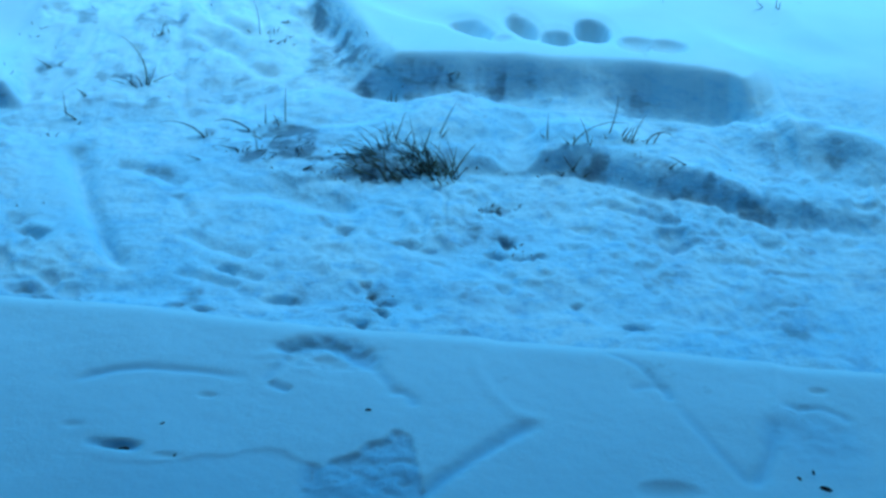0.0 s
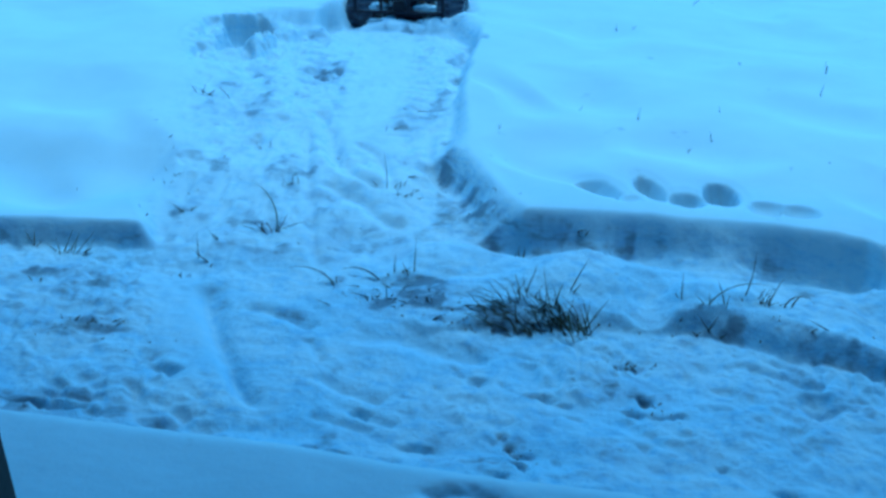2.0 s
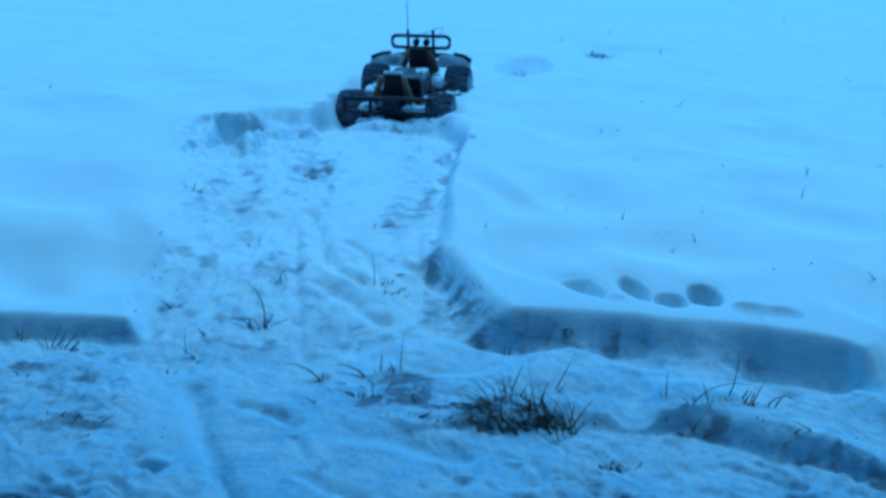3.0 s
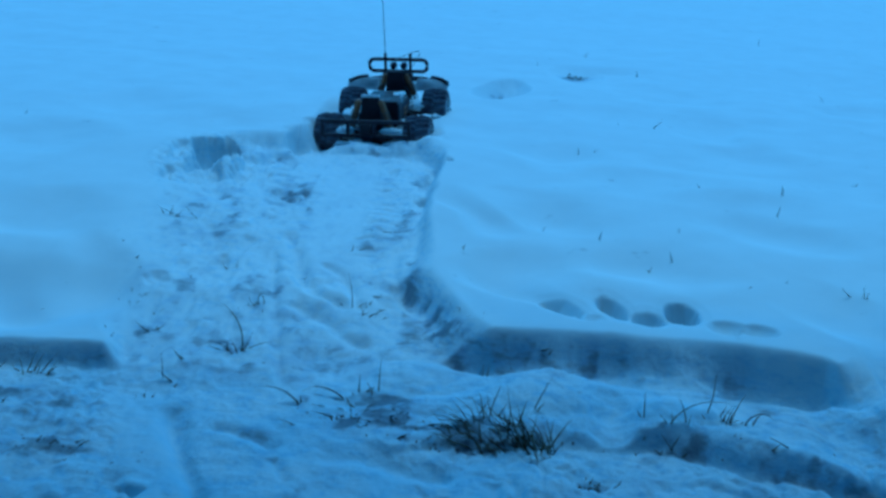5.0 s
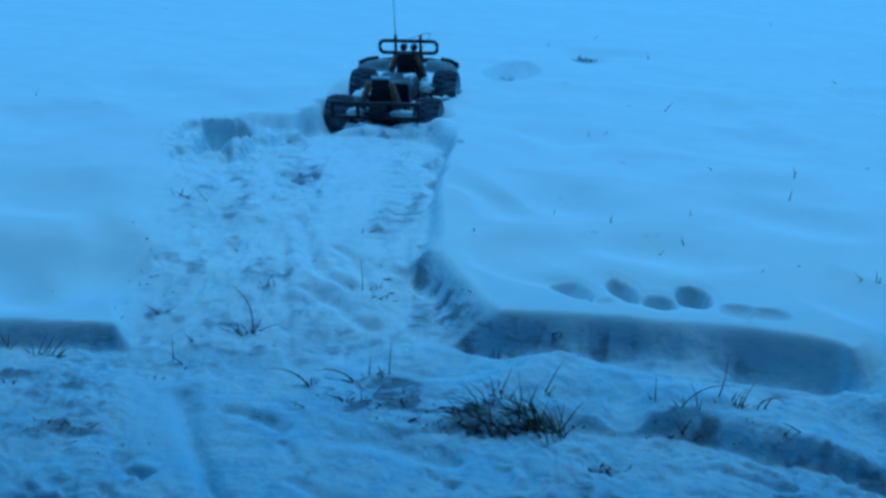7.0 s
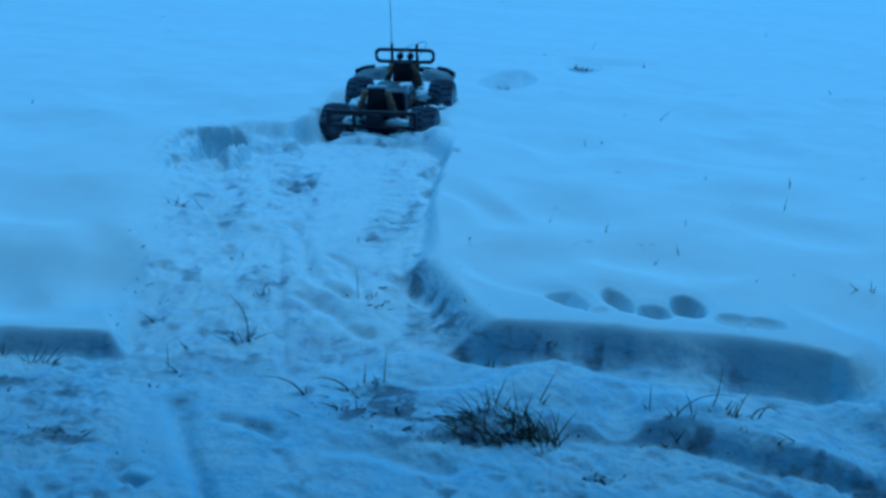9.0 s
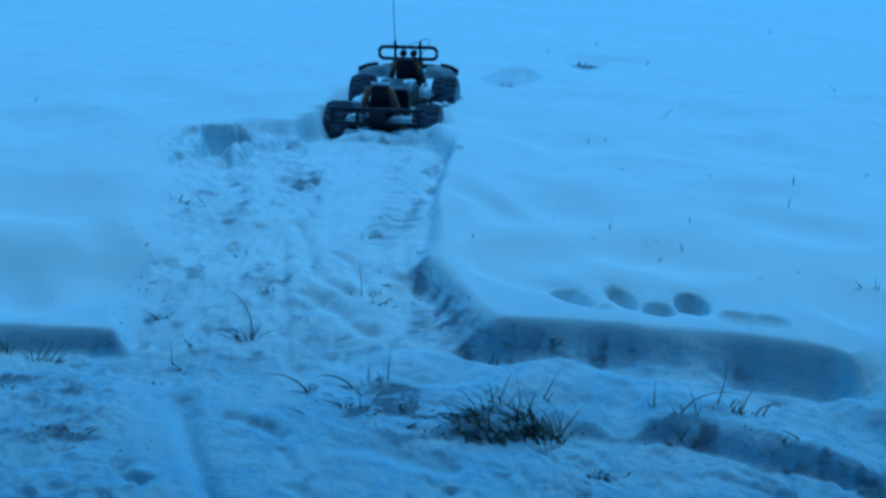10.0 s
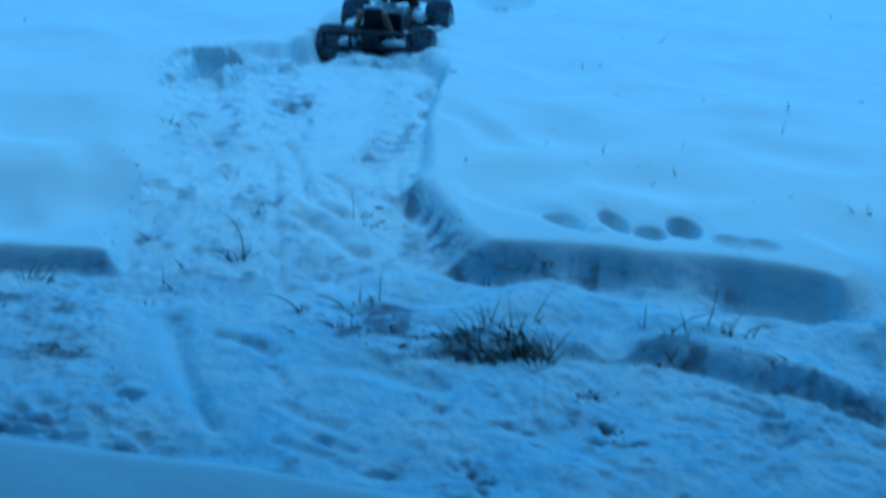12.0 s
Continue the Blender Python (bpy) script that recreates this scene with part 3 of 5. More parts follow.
    for cx, cy, rx, ry, deep, dirty in (
        (-0.600, 1.418, 0.055, 0.020, 0.020, 0.40), (-0.585, 1.455, 0.070, 0.016, 0.010, 0.40), (-0.545, 1.398, 0.018, 0.012, 0.012, 0.35), (-0.420, 1.430, 0.020, 0.014, 0.012, 0.3), (-0.390, 1.395, 0.028, 0.024, 0.012, 0.2), (-0.507, 1.467, 0.016, 0.026, 0.018, 0.25), (-0.450, 1.392, 0.035, 0.018, 0.014, 0.2), (-0.400, 1.365, 0.035, 0.020, 0.014, 0.1),
        (-0.480, 1.549, 0.026, 0.018, 0.014, 0.2), (0.012, 1.430, 0.013, 0.011, 0.012, 0.6), (0.025, 1.404, 0.013, 0.009, 0.013, 0.7), (0.045, 1.389, 0.018, 0.009, 0.011, 0.6), (0.032, 1.358, 0.015, 0.012, 0.016, 0.8),
        (0.011, 1.317, 0.009, 0.010, 0.010, 0.6), (-0.033, 1.594, 0.022, 0.020, 0.014, 0.3), (0.066, 1.561, 0.028, 0.012, 0.012, 0.4), (0.100, 1.545, 0.02, 0.008, 0.008, 0.3), (0.218, 1.582, 0.014, 0.014, 0.014, 0.6),
        (0.198, 1.540, 0.024, 0.008, 0.012, 0.5), (0.242, 1.533, 0.018, 0.009, 0.012, 0.6), (0.262, 1.538, 0.012, 0.008, 0.010, 0.5), (0.201, 1.437, 0.014, 0.014, 0.010, 0.2), (0.469, 1.600, 0.036, 0.040, 0.020, 0.15),
        (0.297, 1.400, 0.010, 0.008, 0.008, 0.5), (0.377, 1.345, 0.020, 0.012, 0.012, 0.5), (-0.197, 1.346, 0.016, 0.010, 0.012, 0.6), (-0.241, 1.354, 0.014, 0.010, 0.009, 0.3), (-0.099, 1.396, 0.03, 0.010, 0.012, 0.2),
        (-0.184, 1.475, 0.02, 0.012, 0.010, 0.1), (0.205, 1.686, 0.028, 0.012, 0.008, 0.5), (-0.17, 1.91, 0.07, 0.030, 0.009, 0.2),
    ):
        dip = dent(sx_, sy_, cx, cy, rx, ry)
        z = z - deep * dip
        soil_shade = soil_shade + dirty * dip

    # shade painted on the step and trench walls; the right rim is also soiled
    dirty_shaded_face = np.clip(4 * up * (1 - up), 0, 1) * (step(-0.55, -0.62, x) + step(0.0, 0.1, x) * step(0.66, 0.5, x)) + 1.4 * sunk * dent(x, y, -0.03, 2.24, 0.10, 0.26, 0, 2)
    soil_shade = soil_shade + 0.22 * sunk * dent(x, y, -0.035, 2.27, 0.085, 0.22, 0, 3) + 0.30 * dent(x + wob, y, -0.146, 2.477, 0.04, 0.05)
    # soil patches; in the pit, notch and far hollows they paint in shade
    for cx, cy, rx, ry, dirty in ((-0.69, 2.46, 0.045, 0.06, 0.20), (-0.564, 2.56, 0.045, 0.07, 0.20), (-0.436, 2.383, 0.06, 0.09, 0.25), (-0.259, 2.297, 0.08, 0.07, 0.18), (-0.621, 2.185, 0.05, 0.04, 0.20), (-0.521, 3.228, 0.07, 0.12, 0.25), (0.130, 2.10, 0.035, 0.020, 0.15), (0.222, 2.09, 0.05, 0.016, 0.15), (0.01, 1.800, 0.05, 0.02, 0.5), (0.10, 1.775, 0.06, 0.02, 0.4), (-0.15, 3.45, 0.05, 0.20, 0.22), (0.075, 4.90, 0.07, 0.14, 0.55), (0.40, 5.46, 0.09, 0.14, 0.8), (-0.79, 3.52, 0.06, 0.12, 0.25), (-0.145, 1.880, 0.055, 0.080, 0.95), (-0.200, 1.820, 0.024, 0.029, 0.75), (-0.062, 1.812, 0.046, 0.017, 0.90), (-0.333, 1.770, 0.040, 0.028, 0.33), (-0.280, 1.902, 0.021, 0.037, 0.60), (-0.116, 1.741, 0.062, 0.013, 0.33), (-0.314, 1.693, 0.019, 0.054, 0.30), (-0.448, 2.121, 0.045, 0.042, 0.60), (0.008, 1.792, 0.046, 0.040, 0.60), (-0.759, 1.864, 0.057, 0.080, 0.45)):
        soil_shade = soil_shade + dirty * dent(sx_, sy_, cx, cy, rx, ry)
    # trench foot, gully and rut: their shade is darkened in with the soil
    soil_shade = soil_shade + 0.15 * foot * step(0.55, 0.25, x)
    soil_shade = soil_shade + 0.16 * sunk * step(2.18, 2.28, y) * np.exp(-(near(x + wob, y, gully_line)[0] / 0.03) ** 2) + (0.17 + 0.11 * step(-0.3, -0.5, x)) * dirty_shaded_face + (0.30 - 0.14 * step(0.48, 0.6, x)) * rut + 0.25 * dent(x, y, 0.48, 1.765, 0.12, 0.035, -26) + 0.30 * dent(x, y, -0.20, 1.835, 0.14, 0.07) + 0.50 * dent(x, y, -0.140, 1.860, 0.085, 0.06) + 0.5 * dent(x, y, 0.05, 1.815, 0.11, 0.055) + 0.4 * dent(x, y, -0.07, 1.772, 0.07, 0.020)
    soil_shade = soil_shade + 0.25 * dent(x, y, -0.60, 1.42, 0.14, 0.05) + 0.22 * dent(x, y, -0.43, 1.385, 0.09, 0.035) + 0.30 * dent(x, y, -0.68, 1.66, 0.14, 0.06) + 0.35 * dent(x, y, -0.605, 1.66, 0.05, 0.018) + 0.14 * dent(x, y, 0.15, 2.10, 0.20, 0.07) + 0.12 * dent(x, y, 0.34, 1.83, 0.06, 0.03) + 0.3 * dent(x, y, 0.15, 1.82, 0.07, 0.04)
    soil_shade = soil_shade * (0.45 + 0.80 * step(-0.6, 0.6, rough(x, y, 0.032, 143, 3)))
    # trodden wetness, plus the bluer shade near the house painted into the snow
    wet_shade = np.clip(0.80 * (1 - up) + 0.3 * up * step(2.6, 2.2, y), 0, 1) * (1 - torn * (0.35 + 0.5 * step(2.0, 2.8, y)))
    return z, np.clip(churn, 0, 1), np.clip(soil_shade, 0, 1), np.clip(wet_shade, 0, 1)


def spaced(lo, dense_lo, dense_hi, hi, fine, growth, bend=0.0):
    """Grid lines, fine between the two dense limits and wider and wider outside; bend keeps them finer just past the upper limit."""
    mid = list(np.arange(dense_lo, dense_hi, fine))
    up, s = [dense_hi], fine
    while up[-1] < hi:
        if bend and up[-1] < bend:
            s = fine * (up[-1] / dense_hi) ** 1.6
        else:
            s *= growth
        up.append(up[-1] + s)
    down, s = [], fine
    at = dense_lo
    while at > lo:
        s *= growth
        at -= s
        down.append(at)
    return np.array(down[::-1] + mid + up)


def sheet(name, xs, ys, height):
    """A relief over a grid, as one mesh with its churn and tint attributes."""
    gx, gy = np.meshgrid(xs, ys)
    z, churn, soil_shade, wet_shade = height(gx, gy)
    nx, ny = len(xs), len(ys)
    co = np.stack([gx, gy, z], -1).reshape(-1, 3)
    i = (np.arange(ny - 1)[:, None] * nx + np.arange(nx - 1)[None, :]).reshape(-1)
    quads = np.stack([i, i + 1, i + 1 + nx, i + nx], -1)
    me = bpy.data.meshes.new(name)
    me.vertices.add(len(co))
    me.vertices.foreach_set("co", co.ravel())
    me.loops.add(quads.size)
    me.loops.foreach_set("vertex_index", quads.ravel().astype(np.int32))
    me.polygons.add(len(quads))
    me.polygons.foreach_set("loop_start", (np.arange(len(quads)) * 4).astype(np.int32))
    me.update(calc_edges=True)
    for key, values in (("churn", churn), ("soil_shade", soil_shade), ("wet_shade", wet_shade)):
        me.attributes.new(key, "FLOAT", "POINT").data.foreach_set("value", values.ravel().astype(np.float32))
    me.validate()
    me.shade_smooth()
    return new(name, me), z


XS = spaced(-700, -0.92, 0.80, 700, 0.0042, 1.05)
YS = spaced(-700, 1.14, 2.35, 900, 0.0042, 1.05, 5.0)
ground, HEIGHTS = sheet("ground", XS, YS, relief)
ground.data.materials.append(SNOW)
tagged(ground, "snow-covered ground with a churned path and smooth field", "ground", kind="structure")


def height_at(x, y):
    """Height of the built ground at a place, between its grid lines."""
    i, j = int(np.searchsorted(XS, x)) - 1, int(np.searchsorted(YS, y)) - 1
    u, v = (x - XS[i]) / (XS[i + 1] - XS[i]), (y - YS[j]) / (YS[j + 1] - YS[j])
    return float((HEIGHTS[j, i] * (1 - u) + HEIGHTS[j, i + 1] * u) * (1 - v) + (HEIGHTS[j + 1, i] * (1 - u) + HEIGHTS[j + 1, i + 1] * u) * v)


# ---------------------------------------------------------------- snowed-over ledge in front
def ledge_edge(x):
    return 1.179 - 0.104 * x + 0.003 * bumps(x, x * 0, 0.12, 301) + 0.0015 * bumps(x, x * 0, 0.03, 302) - 0.007 * step(0.480, 0.505, x)


CRUST = [(-0.40, 0.905), (-0.24, 0.912), (-0.176, 0.901), (-0.135, 0.909), (-0.098, 0.918), (-0.044, 0.926), (-0.026, 0.907), (-0.007, 0.904), (0.006, 0.917), (0.033, 0.934), (0.054, 0.948), (0.060, 0.961), (0.077, 0.958), (0.082, 0.922), (0.089, 0.884), (0.10, 0.80), (0.6, 0.72)]


def ledge_relief(x, y):
    edge = ledge_edge(x)
    z = 0.100 + 0.0035 * rough(x, y, 0.40, 311, 2) + 0.0007 * rough(x, y, 0.06, 321, 4, 0.55)
    blue_tint = 0 * z
    ripple = 1 + 0.15 * bumps(x, y, 0.008, 350) + 0.2 * bumps(x, y, 0.05, 351)
    # scraped arcs and creases: line, half width, depth, thickening towards the start
    for pts, w, deep, taper in (
        ([(-0.285, 1.026), (-0.262, 1.045), (-0.239, 1.056), (-0.210, 1.062), (-0.180, 1.061), (-0.137, 1.057), (-0.085, 1.048)], 0.0065, 0.0085, 0.55),
        ([(-0.066, 1.095), (-0.060, 1.115), (-0.045, 1.126), (-0.022, 1.130), (0.003, 1.118), (0.022, 1.098), (0.042, 1.072)], 0.0130, 0.0150, 0.0),
        ([(0.030, 1.086), (0.041, 1.072), (0.057, 1.042), (0.062, 1.020)], 0.0075, 0.0060, 0.4),
        ([(0.050, 1.040), (0.068, 1.034), (0.078, 1.022), (0.081, 1.004)], 0.0060, 0.0050, 0.2),
        ([(-0.082, 1.040), (-0.076, 1.062), (-0.066, 1.085), (-0.062, 1.105)], 0.0055, 0.0035, 0.0),
        ([(-0.076, 1.046), (-0.066, 1.038), (-0.050, 1.028)], 0.0060, 0.0080, 0.0),
        ([(0.214, 0.988), (0.190, 0.974), (0.165, 0.950), (0.136, 0.921), (0.105, 0.886), (0.08, 0.85)], 0.0095, 0.0090, 0.1),
        ([(0.290, 1.128), (0.313, 1.114), (0.330, 1.098), (0.343, 1.072), (0.354, 1.038)], 0.0055, 0.0040, 0.2),
        ([(0.354, 1.038), (0.369, 0.995), (0.384, 0.952), (0.399, 0.917), (0.411, 0.886)], 0.0070, 0.0065, -0.6),
        ([(0.407, 0.888), (0.422, 0.909), (0.440, 0.945), (0.452, 0.980), (0.462, 1.009)], 0.0090, 0.0075, 0.5),
        ([(0.310, 1.051), (0.328, 1.056), (0.349, 1.062)], 0.0060, 0.0055, -0.4),
        ([(0.349, 1.062), (0.353, 1.047), (0.353, 1.030)], 0.0050, 0.0045, 0.0),
        ([(0.468, 1.036), (0.488, 1.021), (0.513, 1.024), (0.530, 1.012), (0.540, 0.995)], 0.0055, 0.0040, 0.0),
        ([(-0.245, 0.933), (-0.210, 0.927), (-0.182, 0.921)], 0.0060, 0.0070, 0.0),
    ):
        d, a = near(x, y, pts)
        mark = (1 - taper * (a if taper > 0 else a - 1)) / (1 + abs(min(taper, 0))) * np.exp(-(d / (w * ripple)) ** 2) * step(0, 0.2, a) * step(1.0, 0.85, a)
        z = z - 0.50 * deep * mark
        blue_tint = np.maximum(blue_tint, mark * deep / 0.010)
    # a low fold that runs up to the brow, and the slab edge beyond the vee
    d, a = near(x, y, [(0.146, 1.125), (0.148, 1.079), (0.165, 1.031), (0.186, 1.000), (0.212, 0.986)])
    z = z + 0.0013 * np.exp(-(d / 0.008) ** 2) * step(0, 0.2, a) * step(1.0, 0.9, a)
    d, a = near(x, y, [(0.455, 0.975), (0.464, 1.015), (0.486, 1.106)])
    z = z + 0.0010 * np.exp(-(d / 0.006) ** 2) * step(0, 0.2, a)
    # a sheet of broken crust: a lower, rougher level nearer the wall
    crust = across(CRUST, x) + 0.004 * rough(x, y, 0.02, 331, 3)
    low = step(0.0025, -0.0025, y - crust) * step(-0.30, -0.15, x)
    raw = low * step(-0.035, -0.015, x) * step(0.10, 0.085, x) * step(0.78, 0.84, y)
    z = z - 0.0012 * low - 0.0016 * raw
    z = z + raw * (0.0016 * rough(x, y, 0.020, 341, 4, 0.6) - 0.0014 * step(0.2, 0.7, bumps(x, y, 0.007, 342)))
    z = z + 0.0022 * rough(x, y, 0.018, 343, 4, 0.6) * dent(x, y, -0.02, 1.105, 0.085, 0.045) ** 0.6 + 0.0011 * rough(x, y, 0.02, 345, 4) * dent(x, y, 0.49, 0.975, 0.06, 0.07)
    # small holes
    z = z - 0.006 * dent(x, y, -0.207, 0.928, 0.022, 0.007) - 0.002 * dent(x, y, -0.158, 0.912, 0.018, 0.006) - 0.002 * dent(x, y, -0.261, 0.957, 0.012, 0.007) - 0.003 * dent(x, y, 0.519, 1.055, 0.012, 0.008) - 0.005 * dent(x, y, 0.326, 0.878, 0.035, 0.02) - 0.003 * dent(x, y, -0.135, 1.015, 0.012, 0.006)
    # rounded brow, then the drop to the path
    z = z - 0.007 * step(-0.045, 0.0, y - edge) ** 2 - 0.006 * step(-0.008, 0.0, y - edge)
    drop = step(0.0, 0.016, y - edge)
    z = z * (1 - drop) + (-0.04) * drop
    churn = 0.05 + 0.35 * raw + 0.2 * dent(x, y, -0.02, 1.105, 0.085, 0.045)
    # grooves, raw crust and holes also get a darker, bluer colour
    blue_tint = np.maximum(blue_tint, 0.75 * raw + 0.15 * low) + 0.6 * dent(x, y, 0.49, 0.965, 0.06, 0.07) + 0.9 * dent(x, y, -0.205, 0.927, 0.017, 0.009)
    return z, churn + 0 * z, np.clip(0.34 * blue_tint, 0, 0.5), np.clip(blue_tint, 0, 1)


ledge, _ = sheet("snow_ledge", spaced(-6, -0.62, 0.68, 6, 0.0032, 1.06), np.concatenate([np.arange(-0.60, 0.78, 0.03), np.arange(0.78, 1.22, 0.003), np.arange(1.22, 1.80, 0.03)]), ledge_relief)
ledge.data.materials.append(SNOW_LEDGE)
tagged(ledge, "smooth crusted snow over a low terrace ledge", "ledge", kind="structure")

# unseen porch roof over the ledge, added to cut skylight on the near snow
bm = bmesh.new()
box(bm, (0, 0.95, 2.77), (9.0, 3.10, 0.14), bevel=0.01)
sky_blocker = link("ceiling", bm, BOARDS, smooth=False)
tagged(sky_blocker, "unseen dark grey boarded ceiling added to block skylight over the ledge", "ceiling", kind="structure")
# unseen house wall behind the camera, which closes the place and blocks skylight
bm = bmesh.new()
box(bm, (0, -0.75, 3.4), (26, 0.3, 7.0), bevel=0.01)
wall = link("wall_south", bm, PLASTER, smooth=False)
tagged(wall, "unseen dull blue plaster house wall added to block skylight", "wall", kind="structure")


# ---------------------------------------------------------------- post on the ledge
def porch_post(x, y, z):
    post = new("porch_post")
    bm = bmesh.new()
    box(bm, (0, 0, 1.30), (0.07, 0.07, 2.60), bevel=0.006)
    part("shaft", bm, POST, post)
    bm = bmesh.new()
    box(bm, (0, 0, 2.575), (0.11, 0.11, 0.05), bevel=0.006)
    part("cap", bm, POST, post)
    bm = bmesh.new()
    lathe(bm, [(0.005, 0.0345), (0.005, 0.0375), (0.003, 0.039)], 12, "X", Matrix.Translation((0, -0.02, 0.045)))
    part("screw_head", bm, STEEL, post, "pale screw head")
    post.matrix_world = pose(x, y, z, 0, -9.2, 0)
    return tagged(post, "dark-stained leaning square wooden post on the ledge", "post")


porch_post(-0.444, 0.865, 0.098)


# ---------------------------------------------------------------- radio-controlled truck
def rounded_loop(w, h, r, y, steps=5):
    pts = []
    for cx, cz, q0 in ((w / 2 - r, h / 2 - r, 0), (-w / 2 + r, h / 2 - r, 90), (-w / 2 + r, -h / 2 + r, 180), (w / 2 - r, -h / 2 + r, 270)):
        for k in range(steps + 1):
            q = radians(q0 + 90 * k / steps)
            pts.append((cx + r * math.cos(q), y, cz + r * math.sin(q)))
    return pts


def wheel(truck, x, y, side):
    R, W = 0.076, 0.090
    hub = new("wheel")
    hub.parent = truck
    hub.matrix_basis = pose(x, y, R, 0, 0, 0)
    # one moulded skin: the chevron lugs rise out of the carcass
    bm = bmesh.new()
    section = [(0.040, -0.46), (0.054, -0.50), (0.064, -0.46)] + [(0.0685 - 0.010 * abs(w) ** 3, 0.5 * w) for w in (-0.86, -0.70, -0.54, -0.38, -0.22, -0.10, 0.10, 0.22, 0.38, 0.54, 0.70, 0.86)] + [(0.064, 0.46), (0.054, 0.50), (0.040, 0.46)]
    rings = []
    for k in range(160):
        q = 2 * math.pi * k / 160
        ring = []
        for j, (r, w) in enumerate(section):
            if 2 <= j <= len(section) - 3:
                turn_ = (20 * q / (2 * math.pi) + (0.5 if w > 0 else 0) + 0.9 * abs(w)) % 1.0
                r += 0.0075 * max(0.0, min(1.0, 2.0 - 7.0 * abs(turn_ - 0.5))) * (0.5 if j in (2, len(section) - 3) else 1.0)
            ring.append(bm.verts.new((W * w, r * math.cos(q), r * math.sin(q))))
        rings.append(ring)
    for a, b in zip(rings, rings[1:] + rings[:1]):
        for j in range(len(section) - 1):
            bm.faces.new((a[j], a[j + 1], b[j + 1], b[j]))
        bm.faces.new((a[0], b[0], b[-1], a[-1]))
    part("tyre", bm, RUBBER, hub, "black lugged rubber tyre caked with snow")
    bm = bmesh.new()
    o = side * W / 2
    lathe(bm, [(0.041, o - side * 0.03), (0.043, o - side * 0.001), (0.040, o - side * 0.003), (0.036, o - side * 0.014), (0.016, o - side * 0.018), (0.013, o - side * 0.006), (0.006, o - side * 0.004)], 32)
    for k in range(6):
        m = pose(0, 0, 0, 60 * k)
        box(bm, (0, 0, 0), (0.006, 0.008, 0.024), m @ pose(o - side * 0.012, 0, 0.026), 0.001)
    part("rim", bm, RIM, hub, "pale rim packed with snow")
    bm = bmesh.new()
    lathe(bm, [(0.0075, o - side * 0.006), (0.0075, o + side * 0.001), (0.005, o + side * 0.003)], 6)
    part("wheel_nut", bm, STEEL, hub)
    return hub


def shock(truck, foot, head):
    foot, head = Vector(foot), Vector(head)
    ob = new("shock_absorber")
    ob.parent = truck
    d = head - foot
    bm = bmesh.new()
    tube(bm, [foot + d * 0.36, foot + d * 0.97], 0.0105, 12)
    tube(bm, [foot + d * 0.93, head], 0.006, 10)
    part("damper_body", bm, YELLOW, ob, "yellow damper body")
    bm = bmesh.new()
    tube(bm, [foot, foot + d * 0.5], 0.003, 8)
    part("piston_rod", bm, STEEL, ob)
    bm = bmesh.new()
    a = d.normalized()
    s = a.cross(Vector((0, 1, 0))).normalized()
    u = s.cross(a)
    pts = [foot + d * (0.06 + 0.66 * k / 84) + 0.0135 * (math.cos(k * 0.6) * s + math.sin(k * 0.6) * u) for k in range(85)]
    tube(bm, pts, 0.0016, 5)
    part("coil_spring", bm, FILM, ob)
    return ob


